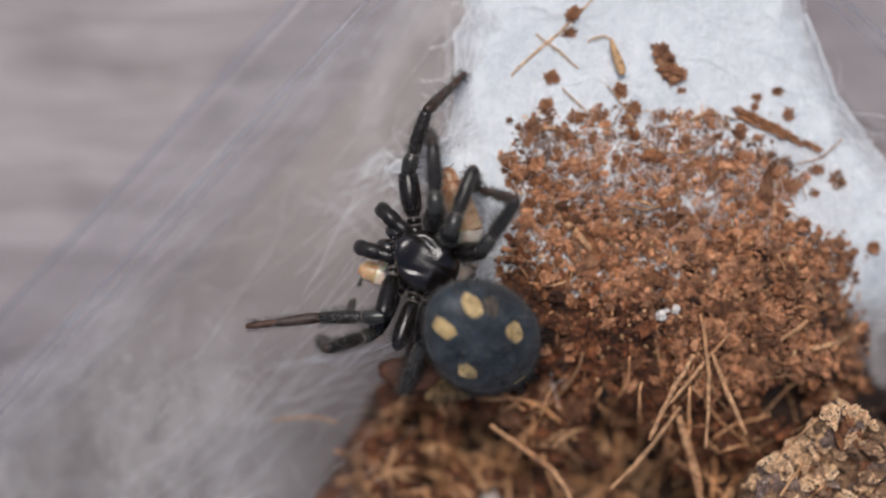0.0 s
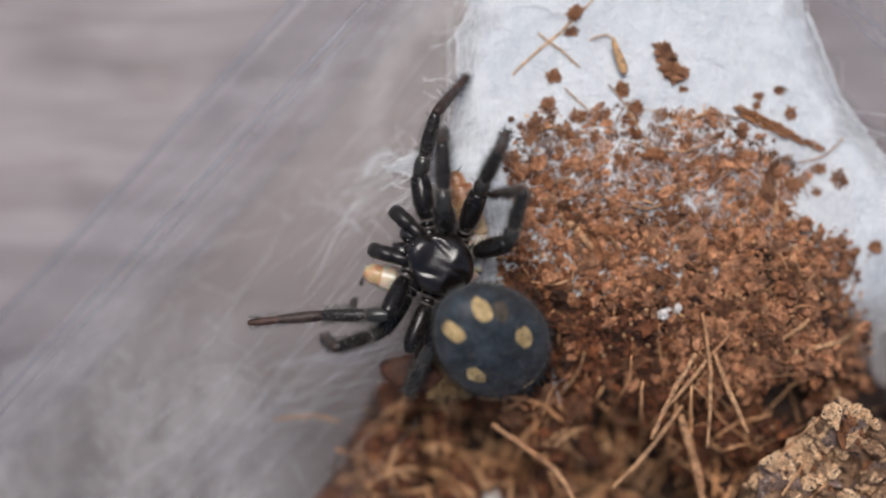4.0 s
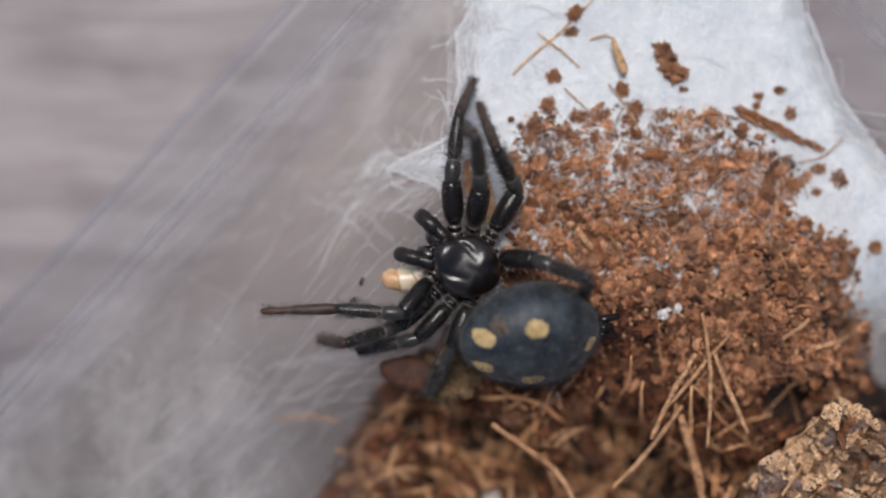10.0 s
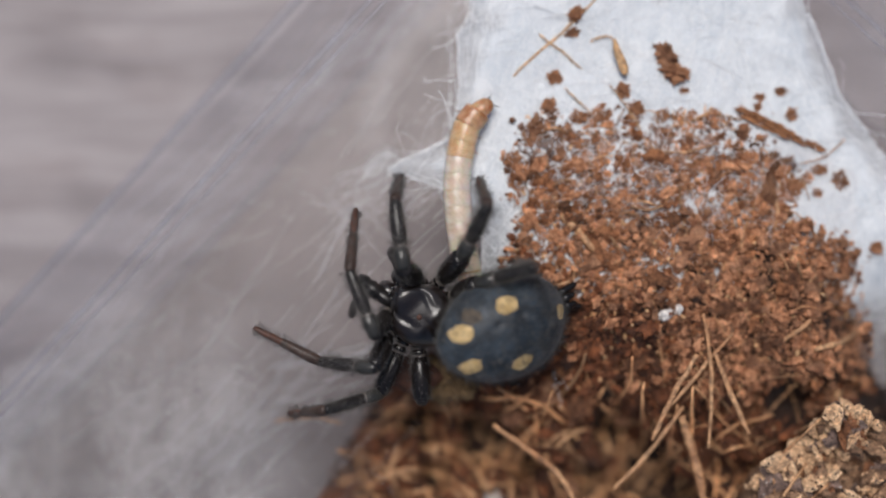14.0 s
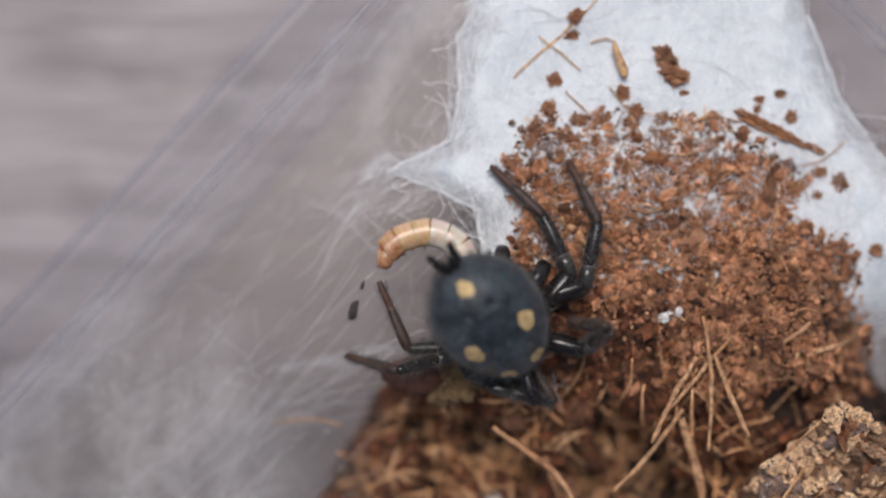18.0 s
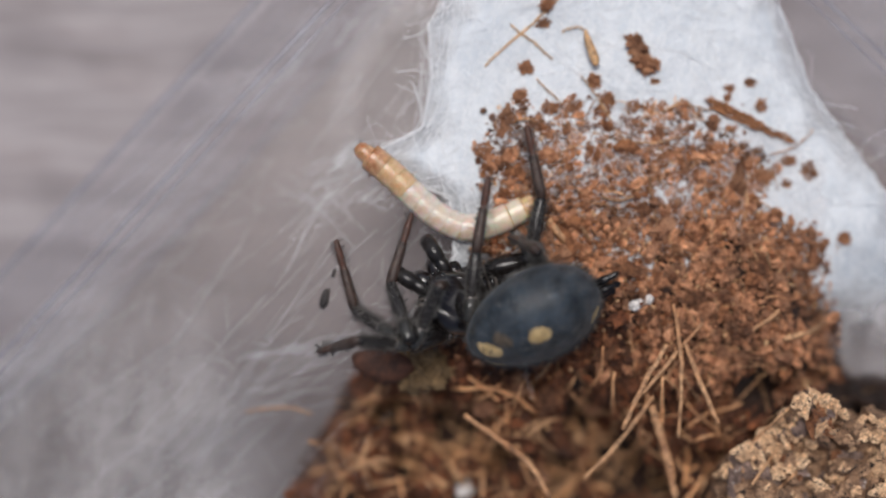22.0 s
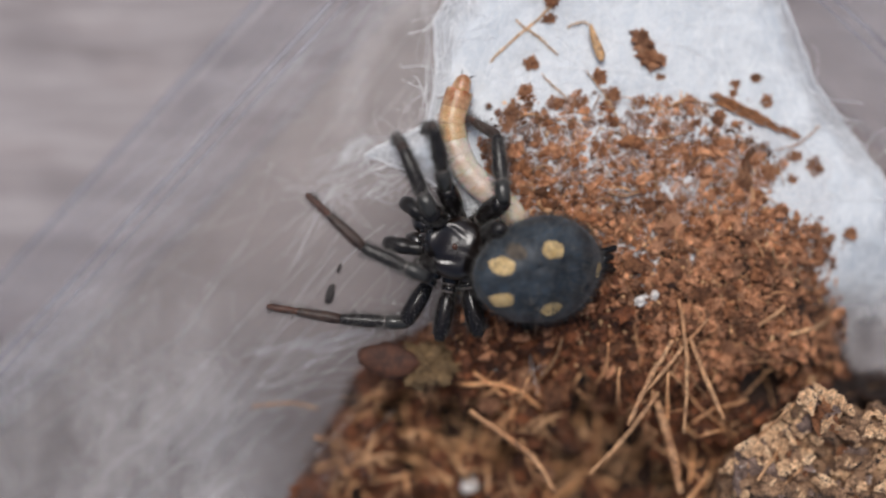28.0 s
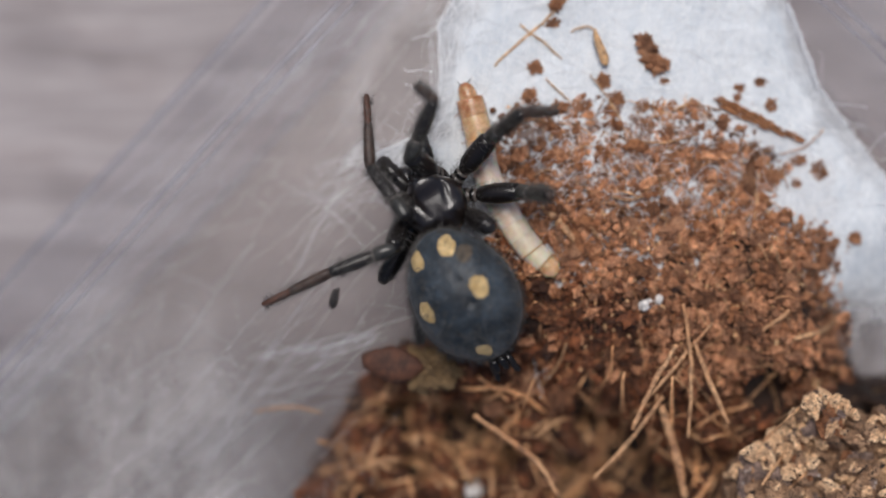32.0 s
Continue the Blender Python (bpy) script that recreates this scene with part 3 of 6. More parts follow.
def smooth_line(line, n=14):
    """A soft curve through a few (x, y, rise) points, lying rise mm over the surface."""
    out = []
    for i in range(n):
        k = i / (n - 1) * (len(line) - 1)
        j = min(int(k), len(line) - 2)
        p = [line[max(0, min(len(line) - 1, j + o))] for o in (-1, 0, 1, 2)]
        f = k - j
        q = [0.5 * (2 * p[1][c] + (p[2][c] - p[0][c]) * f + (2 * p[0][c] - 5 * p[1][c] + 4 * p[2][c] - p[3][c]) * f * f + (3 * p[1][c] - p[0][c] - 3 * p[2][c] + p[3][c]) * f ** 3) for c in range(3)]
        out.append(q)
    return out


def fibre(line, r, label="dry golden coir fibre lying on the substrate", name="coir_fibre", material=None, group="loose coir fibres"):
    pts = [at(x, y, z if z > 5 else surface(x, y) + z) for x, y, z in smooth_line(line)]
    n = len(pts)
    bm = bmesh.new()
    rng = random.Random(int(abs(line[0][0]) * 100))
    sway = Vector((0, 0, 0))
    for p in pts:           # small kinks
        sway = sway * 0.7 + Vector((rng.gauss(0, 0.025), rng.gauss(0, 0.025), rng.gauss(0, 0.02)))
        p += sway * MM
    r *= 0.85
    tube_along(bm, pts, [r * (0.65 + 0.35 * math.sin(math.pi * (i + 0.6) / n)) * rng.uniform(0.85, 1.15) for i in range(n)])
    return tagged(link(name, bm, material or FIBRE), label, "fibre", group)


def run(*pts, rise=0.5):
    return [(x, y, rise) for x, y in pts]


def fibres():
    for line, r in ((run((15.20, -3.80), (15.53, -5.97), (15.67, -8.30), (15.47, -11.70), rise=12.9), 0.17), (run((14.80, -6.23), (13.53, -8.30), (12.20, -11.23), rise=13.3), 0.21), (run((15.93, -6.13), (16.70, -8.30), (17.87, -10.90), rise=13.1), 0.20),
                    (run((16.93, -4.97), (15.20, -6.97), (13.20, -9.30), rise=12.7), 0.15), (run((14.03, -9.30), (12.20, -11.63), (9.87, -14.13), rise=11.8), 0.17), (run((13.87, -9.80), (14.60, -11.97), (15.37, -15.30), rise=11.3), 0.36),
                    (run((2.80, -10.37), (4.87, -11.80), (6.70, -13.30), (7.93, -15.30), rise=11.2), 0.25), (run((0.70, -11.80), (1.87, -13.13), (3.20, -15.30), rise=1.0), 0.23), (run((-1.07, -9.80), (-0.73, -11.63), (-0.30, -13.63), rise=0.9), 0.26),
                    (run((-10.13, -10.13), (-8.13, -9.90), (-6.13, -10.23)), 0.09), (run((-6.47, -11.80), (-4.47, -12.47), (-2.13, -13.63), rise=0.9), 0.22), (run((-4.80, -10.97), (-2.80, -9.30), (-2.13, -8.63), rise=0.8), 0.18),
                    (run((21.70, -5.90), (23.20, -5.57), (24.03, -4.97), (24.13, -4.37), rise=0.6), 0.22), (run((19.87, -5.37), (20.87, -4.80), (21.53, -4.23), rise=0.6), 0.2), (run((3.13, -0.47), (4.20, -0.57), (5.37, -0.70)), 0.10),
                    (run((4.03, 10.20), (5.53, 11.53), (7.20, 13.03), (9.27, 15.10), rise=0.06), 0.10), (run((5.47, 12.70), (6.70, 11.77), (8.07, 10.70), rise=0.14), 0.075), (run((8.53, 12.30), (9.27, 12.57), (9.87, 12.43), rise=0.2), 0.07),
                    (run((7.03, 9.53), (7.80, 8.70), (8.53, 8.03), rise=0.2), 0.06), (run((9.70, 9.70), (10.87, 8.03), (11.53, 6.97), rise=0.3), 0.06), (run((20.87, 5.03), (22.53, 5.53), (23.53, 6.53), rise=0.3), 0.06),
                    (run((19.37, 3.70), (19.60, 2.03), (19.27, 0.70), rise=0.4), 0.15), (run((12.20, 5.87), (13.87, 5.70), (15.87, 6.20), rise=0.35), 0.09), (run((14.53, 7.53), (15.20, 7.87), (15.70, 8.37), rise=0.3), 0.13),
                    (run((6.87, 2.03), (7.87, 1.03), (8.87, -0.13), rise=0.4), 0.30), (run((-4.80, -13.97), (-2.13, -12.97), (0.53, -13.63), rise=1.3), 0.2), (run((3.87, -15.30), (4.03, -13.30), (4.53, -11.97), rise=1.0), 0.25),
                    (run((7.53, -15.30), (9.53, -13.97), (10.20, -11.63), rise=0.8), 0.18), (run((11.53, -10.63), (12.53, -9.97), (13.87, -9.63)), 0.16), (run((12.53, -5.30), (12.87, -7.30), (12.20, -8.63), rise=0.4), 0.12),
                    (run((17.20, -2.63), (17.60, -3.47), (17.80, -4.13), rise=0.5), 0.22), (run((-2.80, -14.63), (-3.13, -12.97), (-2.80, -11.63), rise=1.2), 0.22), (run((9.20, -10.63), (9.87, -11.97), (10.87, -13.30), rise=0.7), 0.15)):
        on_silk = line[0][1] > 8.5
        fibre(line, r, *(("pale coir fibre caught in white silk", "coir_fibre", HUSK) if on_silk else ()))
    rng = random.Random(33)
    lower = [(-8.47, -15.30), (-6.13, -11.30), (-3.80, -8.97), (3.87, -8.97), (10.53, -9.97), (17.20, -9.97), (20.53, -11.30), (17.20, -15.30)]
    bm = bmesh.new()
    for x, y in within(rng, lower, 175) + within(rng, CRUMBS, 60):
        if edge_gap(x, y, MOUND) < 0.6 and x < 3:
            continue
        a, l, pts = rng.uniform(0, 6.3), rng.uniform(1.2, 6.5), []
        if y > -4:
            l *= 0.45
        lift, tilt = rng.uniform(0.0, 1.2 if y < -8 else 0.5), rng.gauss(0, 0.14)
        for i in range(8):
            pts.append(at(x, y, surface(x, y) + 0.15 + lift + tilt * i * l / 8))
            a += rng.gauss(0, 0.16)
            nx, ny = x + math.cos(a) * l / 7, y + math.sin(a) * l / 7
            if edge_gap(nx, ny, MOUND) < -0.3:
                break
            x, y = nx, ny
        if len(pts) < 8:
            continue
        r = rng.choice((0.04, 0.06, 0.08, 0.11, 0.16)) * (0.6 if y > -5 else 1.0)
        tube_along(bm, pts, [r * (0.6 + 0.4 * math.sin(math.pi * (i + 0.5) / 8)) for i in range(8)], 5)
    for x, y in within(rng, CRUMBS, 420):         # short shreds between the upper crumbs
        if y < -4:
            continue
        a, l, z = rng.uniform(0, 6.3), rng.uniform(0.4, 1.6), surface(x, y) + rng.uniform(0.1, 0.55)
        pts = [at(x + math.cos(a) * l * k, y + math.sin(a) * l * k + 0.15 * l * math.sin(3 * k), z) for k in (0.0, 0.35, 0.7, 1.0)]
        tube_along(bm, pts, [rng.uniform(0.025, 0.06) * k for k in (0.7, 1.0, 0.9, 0.5)], 4)
    tagged(link("fibre_litter", bm, FIBRE), "tangle of thin golden coir fibres in the substrate", "substrate", "", "stuff")


fibres()


def chunk(name, x, y, size, long, flat, turn, material, label, category, group="", seed=1, rough=0.32, rise=0.0, fine=3, knobs=0.0, level=None):
    """A lump with a broken, uneven skin that lies on the surface."""
    bm = bmesh.new()
    bmesh.ops.create_icosphere(bm, subdivisions=fine, radius=1.0)
    for v in bm.verts:
        d = v.co.normalized()
        k = 1 + rough * noise.fractal(d * 1.7 + Vector((seed * 5.3, 0, 0)), 0.8, 2.1, 5) + 0.35 * rough * noise.fractal(d * 5 + Vector((0, seed * 2.7, 0)), 0.8, 2.1, 3)
        if knobs:           # clotted grains
            k *= 1 + knobs * (0.40 - noise.voronoi(Vector((d.x * long, d.y, d.z)) * 2.3 + Vector((seed * 3.3, 0, 0)))[0][0]) + 0.5 * knobs * (0.35 - noise.voronoi(Vector((d.x * long, d.y, d.z)) * 5 + Vector((0, seed * 3.3, 0)))[0][0])
        v.co = Vector((d.x * long * k, d.y * k, d.z * flat * k)) * size * MM
    ob = link(name, bm, material, smooth=not knobs)
    ob.matrix_world = Matrix.Translation(at(x, y, level or surface(x, y) + flat * size * 0.55 + rise)) @ pose(0, 0, 0, 0, 0, turn)
    return tagged(ob, label, category, group)


def clutter():
    group = "coir crumbs on the silk"
    for i, ((x, y), s, l, turn) in enumerate((((13.03, 11.43), 0.55, 1.25, -60), ((13.53, 10.43), 0.55, 1.4, -25), ((6.47, 10.10), 0.50, 1.05, 0), ((7.70, 13.87), 0.50, 1.2, 60), ((7.47, 12.77), 0.34, 1.5, 20), ((10.47, 9.43), 0.46, 1.1, 10),
                                              ((11.27, 8.37), 0.42, 1.5, -35), ((6.13, 8.37), 0.52, 1.1, 80), ((19.70, 9.30), 0.30, 1.5, 5), ((20.37, 7.93), 0.42, 1.1, 0), ((18.53, 8.97), 0.3, 1.3, 0), ((18.37, 8.37), 0.3, 1.0, 0),
                                              ((23.20, 4.10), 0.52, 1.3, -70), ((25.37, 0.13), 0.42, 1.2, 0), ((3.97, 5.20), 0.60, 1.1, 70), ((14.60, 4.77), 0.55, 1.15, 60), ((12.53, 4.87), 0.42, 1.1, 0), ((12.80, 7.87), 0.42, 1.2, 30),
                                              ((7.87, 7.77), 0.5, 1.2, 0), ((9.40, 7.83), 0.4, 1.2, 45), ((5.37, 7.20), 0.62, 1.2, 30), ((20.37, 3.70), 0.62, 1.3, 20), ((22.03, 4.70), 0.4, 1.4, 0), ((21.87, 3.30), 0.34, 1.1, 0),
                                              ((17.53, 6.87), 0.45, 1.2, 70), ((5.03, 6.53), 0.4, 1.2, 0), ((14.03, 9.37), 0.24, 1.4, 0), ((10.53, 9.20), 0.3, 1.3, 90), ((6.70, 7.03), 0.4, 1.2, 0), ((15.70, 6.37), 0.4, 1.3, 0))):
        chunk("coir_crumb", x, y, s * (1.15 if i < 2 else 0.9), l, 0.7, turn, CRUMB if i % 4 else COIR_PALE, "rough reddish-brown coir crumb stuck on white silk", "crumb", group, i + 1, 0.5, -0.08, 4, 0.8)
    for i, ((x, y), s, l, turn) in enumerate((((16.70, -3.47), 0.50, 1.3, 20), ((15.37, -1.97), 0.45, 1.4, 60), ((7.87, -9.30), 0.8, 1.3, 50), ((5.87, -8.63), 0.7, 1.4, 0), ((11.20, -6.63), 0.55, 1.5, 30), ((18.20, -6.63), 0.5, 1.4, 0),
                                              ((14.03, -8.30), 0.55, 1.3, 40), ((10.53, -9.80), 0.7, 1.2, 0), ((20.53, -1.97), 0.5, 1.5, 80), ((19.70, 0.03), 0.45, 1.3, 10), ((7.53, -4.30), 0.5, 1.3, 0), ((4.03, -9.63), 0.75, 1.3, 70),
                                              ((16.87, -13.30), 0.6, 1.3, 20), ((6.87, -13.97), 0.7, 1.4, 0), ((13.53, -4.80), 0.4, 1.5, 0), ((18.53, -1.97), 0.42, 1.2, 0))):
        chunk("coir_chip", x, y, s, l, 0.6, turn, COIR_PALE if i % 2 else COIR, "angular reddish coir chip on the substrate", "chip", "coir chips", i + 40, 0.45, 0.2, 4, 0.5)
    for i, ((x, y), s, l, turn) in enumerate((((18.70, 7.50), 0.36, 5.2, -27), ((20.03, 6.90), 0.26, 6.0, -30), ((21.70, 6.10), 0.22, 3.6, -24))):
        chunk("wood_splinter", x, y, s, l, 0.7, turn, TWIG, "dark reddish split wood splinter on white silk", "splinter", "wood splinters", 90 + i, 0.5, 0.08, 4, 0.7)
    bm = bmesh.new()
    tube_along(bm, [Vector((x, 0.08 * math.sin(x * 2), 0.05)) * MM for x in (-1.2, -0.9, -0.4, 0.2, 0.7, 1.0, 1.15)], [0.08, 0.16, 0.24, 0.28, 0.3, 0.2, 0.06])
    husk = link("husk", bm, HUSK)
    husk.matrix_world = Matrix.Translation(at(*(10.27, 11.30), 12.2)) @ pose(0, 0, 0, 0, 0, -76)
    tagged(husk, "pale orange pointed husk lying on white silk", "husk")
    (x, y) = (12.93, -3.83)
    chunk("white_grit", x, y, 0.30, 1.6, 0.7, 20, PEBBLE, "small white grit fragment on brown coir", "grit", "", 71, 0.5, 0.45)
    (x, y) = (13.73, -3.57)
    chunk("white_grit", x, y, 0.24, 1.3, 0.7, 60, PEBBLE, "small white grit fragment on brown coir", "grit", "", 72, 0.5, 0.45)
    (x, y) = (2.80, -14.77)
    chunk("white_grit", x, y, 0.5, 1.4, 0.7, 10, PEBBLE, "white grit piece among coir fibres", "grit", "", 73, 0.4, 1.0)
    (x, y) = (-2.00, -7.37)
    chunk("seed_husk", x, y, 1.1, 1.65, 0.4, -12, SEED, "smooth brown seed husk half under the web", "seed", "", 80, 0.2, level=11.1)
    (x, y) = (0.20, -7.70)
    chunk("clod", x, y, 1.5, 1.3, 0.6, -10, MOSS, "olive-brown crumbly clod beside a seed husk", "clod", "", 81, 0.3, 0.0, 4, 0.7, 10.7)
    (x, y) = (-5.43, -3.50)
    chunk("dropping", x, y, 0.28, 2.3, 0.7, 74, DROPPING, "small dark elongated dropping on the clear web", "dropping", "", 82, 0.25, 0.15)
    (x, y) = (-4.90, -1.97)
    chunk("dropping", x, y, 0.12, 2.5, 0.7, 70, DROPPING, "tiny dark speck on the clear web", "dropping", "", 83, 0.25, 0.15)


clutter()


# ---- the piece of cork bark ----
BARK_RIM = [(16.70, -16.30), (17.37, -13.97), (18.53, -12.47), (20.27, -11.63), (21.53, -10.37), (22.27, -9.37), (23.27, -8.70), (24.27, -9.37), (25.37, -10.13), (27.53, -10.03), (29.87, -11.30), (30.53, -16.30)]


def bark_z(x, y):
    near = noise.voronoi(Vector((x * 0.42 + 0.15 * y, y * 0.55, 2.0)))[0]
    crack = min(1.0, (near[1] - near[0]) * 3.2)
    return 11.4 + 0.10 * (x - 17) + 1.5 * crack + 0.9 * noise.noise(Vector((x * 0.35, y * 0.35, 7.0))) + 0.6 * fbm(x * 1.2, y * 1.2, 61, 6)


def bark():
    rng = random.Random(8)
    piece = new("cork_bark")
    piece.location = at(22.0, -14.0, 8.0)
    tagged(piece, "craggy tan and dark cork bark chunk on the substrate", "bark")
    body = field("body", BARK, BARK_RIM, bark_z, 0.10, 0.9, 2.8)
    for key in ("label", "category", "kind"):
        if key in body:
            del body[key]
    body.parent = piece
    body.matrix_parent_inverse = Matrix.Translation(-piece.location)
    rim = []
    for (x1, y1), (x2, y2) in zip(BARK_RIM[1:8], BARK_RIM[2:9]):          # pale broken flakes along the upper edge
        for k in (0.1, 0.3, 0.5, 0.7, 0.9):
            rim.append((x1 + (x2 - x1) * k + 0.35 + rng.gauss(0, 0.15), y1 + (y2 - y1) * k - 0.55 + rng.gauss(0, 0.15)))
    for i, (x, y) in enumerate(rim + within(rng, BARK_RIM, 170, 0.6)):
        bm = bmesh.new()
        bmesh.ops.create_icosphere(bm, subdivisions=3, radius=1.0)
        s, l = min(0.75, 0.14 + 0.17 * rng.expovariate(1.0)) * (0.9 if i < len(rim) else 1.0), rng.uniform(1.0, 2.2)
        for v in bm.verts:
            k = 1 + 0.5 * noise.fractal(v.co * 1.5 + Vector((i * 3.1, 0, 0)), 0.8, 2.1, 5) + 0.5 * (0.4 - noise.voronoi(v.co * 1.8 + Vector((0, i * 2.3, 0)))[0][0]) + 0.25 * noise.fractal(v.co * 4 + Vector((i * 1.7, 0, 0)), 0.8, 2.1, 3)
            v.co = Vector((v.co.x * l * k, v.co.y * k, v.co.z * 0.5 * k)) * s * MM
        flake = part("flake", bm, BARK_FLAKE if i < len(rim) or rng.random() < 0.5 else BARK_DARK if rng.random() < 0.45 else BARK if rng.random() < 0.6 else COIR, piece, smooth=False)
        flake.matrix_local = Matrix.Translation(-piece.location) @ Matrix.Translation(at(x, y, bark_z(x, y) - (0.4 if i < len(rim) else 0.08))) @ pose(0, 0, 0, rng.gauss(0, 28), rng.gauss(0, 28), rng.gauss(35, 50))
    for line, r in (((((19.93, -11.97)), ((20.87, -11.13)), ((22.13, -9.97))), 0.10), ((((19.80, -14.70)), ((20.53, -13.63)), ((21.33, -12.57))), 0.10), ((((19.37, -14.30)), ((19.33, -13.30))), 0.08), ((((21.53, -14.77)), ((22.60, -13.80))), 0.09)):
        pts = [at(x, y, bark_z(x, y) + 0.5) for x, y, _ in smooth_line([(x, y, 0) for x, y in line], 8)]
        bm = bmesh.new()
        tube_along(bm, pts, [r] * 8)
        tagged(link("coir_fibre", bm, FIBRE), "pale coir fibre lying on cork bark", "fibre", "loose coir fibres")


bark()


# ---- the spider and its prey ----
def chitin(name, dark, light, rough, coat, grain=3.0, deep=0.03, mottle=0.0, base=0.3):
    m, t, b = mat(name, rough)
    v = coords(t)
    col = mixed(t, ramp(t, speckle(t, grain * 0.4, v), (0.35, (0, 0, 0)), (0.7, (1, 1, 1))), dark, light)
    if mottle:
        col = mixed(t, mottle, col, ramp(t, speckle(t, grain * 4, v, 4.0, 0.7), (0.36, (0.3, 0.3, 0.3)), (0.5, (0.9, 0.9, 0.9)), (0.66, (2.0, 2.0, 2.0))), "MULTIPLY")
    t.links.new(col, b.inputs["Base Color"])
    b.inputs["Coat Weight"].default_value, b.inputs["Coat Roughness"].default_value = coat, 0.07
    b.inputs["Specular IOR Level"].default_value = base
    both = mixed(t, 0.4, speckle(t, grain * 3, v, 8.0, 0.75), speckle(t, grain * 0.5, v, 3.0))
    relief(t, b, both, 0.8, deep)
    t.links.new(b.inputs["Normal"].links[0].from_socket, b.inputs["Coat Normal"])
    return m


SHELL = chitin("black glossy shell", (0.005, 0.0035, 0.0035), (0.016, 0.010, 0.008), 0.35, 1.0, 2.0, 0.028, base=0.35)
SHELL.node_tree.nodes["Principled BSDF"].inputs["Coat Roughness"].default_value = 0.12
LIMB = chitin("black leg shell", (0.004, 0.0035, 0.004), (0.012, 0.009, 0.008), 0.4, 0.65, 2.2, 0.026, base=0.10)
SHANK = chitin("dark grey leg shell", (0.006, 0.0055, 0.006), (0.026, 0.022, 0.020), 0.38, 0.55, 2.6, 0.035, base=0.15)
PATELLA = chitin("grey-olive glossy knee", (0.018, 0.018, 0.016), (0.055, 0.051, 0.046), 0.36, 0.7, 2.2, 0.026, base=0.2)
JOINT = chitin("greyish joint skin", (0.04, 0.034, 0.03), (0.15, 0.125, 0.11), 0.4, 0.7)
FOOT = chitin("brown-black foot", (0.020, 0.012, 0.009), (0.075, 0.046, 0.036), 0.45, 0.15, 4.0, 0.05)
TOE = chitin("reddish brown tarsus", (0.06, 0.026, 0.018), (0.14, 0.062, 0.042), 0.5, 0.1)
VELVET = chitin("slate velvet abdomen", (0.010, 0.015, 0.021), (0.054, 0.072, 0.092), 0.46, 0.2, 1.6, 0.07, 0.6)
vb = VELVET.node_tree.nodes["Principled BSDF"]
vb.inputs["Sheen Weight"].default_value, vb.inputs["Sheen Roughness"].default_value = 0.18, 0.35
vb.inputs["Sheen Tint"].default_value = (0.75, 0.87, 1.0, 1)
SPOT = chitin("yellow-tan spot", (0.48, 0.32, 0.13), (0.76, 0.56, 0.29), 0.7, 0.0, 5.0, 0.05)
HAIR = chitin("fine grey-brown hair", (0.045, 0.042, 0.040), (0.17, 0.16, 0.15), 0.5, 0.0)
SMUDGE = chitin("dull brown smudge", (0.04, 0.034, 0.028), (0.16, 0.12, 0.085), 0.6, 0.0, 6.0, 0.06, 0.6)
EYE_BEAD = chitin("black eye", (0.004, 0.004, 0.005), (0.008, 0.008, 0.009), 0.06, 1.0)
AMBER = chitin("amber larva skin", (0.30, 0.115, 0.04), (0.70, 0.45, 0.27), 0.3, 0.3, 3.5, 0.02, 0.35)
RING = chitin("brown ring on larva skin", (0.24, 0.10, 0.045), (0.50, 0.30, 0.17), 0.3, 0.3, 4.0, 0.01)
OCHRE = chitin("ochre larva skin", (0.52, 0.29, 0.13), (0.74, 0.53, 0.34), 0.3, 0.3, 3.2, 0.02, 0.25)
CREAM = chitin("cream larva skin", (0.55, 0.41, 0.30), (0.81, 0.73, 0.65), 0.28, 0.3, 2.6, 0.02, 0.12)
STRAW = chitin("straw larva skin", (0.62, 0.49, 0.35), (0.81, 0.72, 0.58), 0.3, 0.3, 2.0, 0.012)
for larva_skin in (RING, AMBER, OCHRE, CREAM, STRAW):
    lb = larva_skin.node_tree.nodes["Principled BSDF"]
    lb.inputs["Subsurface Weight"].default_value, lb.inputs["Subsurface Scale"].default_value = 0.5, 0.7 * MM
    lb.inputs["Coat Weight"].default_value, lb.inputs["Coat Roughness"].default_value = 0.5, 0.22


def frame_of(x_axis, up=(0, 0, 1)):
    x = Vector(x_axis).normalized()
    y = Vector(up).cross(x)
    if y.length < 1e-4:
        y = Vector((0, 1, 0)).cross(x)
    y.normalize()
    z = x.cross(y)
    return Matrix((x, y, z)).transposed().to_4x4()


def tube(bm, stations, sides=10, squash=1.0):
    """A limb along x: stations of (x, radius, rise), in mm, closed at both ends."""
    rings = []
    for x, r, z in stations:
        rings.append([bm.verts.new((x * MM, r * MM * math.cos(2 * math.pi * i / sides), (z + squash * r * math.sin(2 * math.pi * i / sides)) * MM)) for i in range(sides)])
    for a, b in zip(rings, rings[1:]):
        for i in range(sides):
            bm.faces.new((a[i], a[(i + 1) % sides], b[(i + 1) % sides], b[i]))
    bm.faces.new(rings[0][::-1])
    bm.faces.new(rings[-1])
    return rings


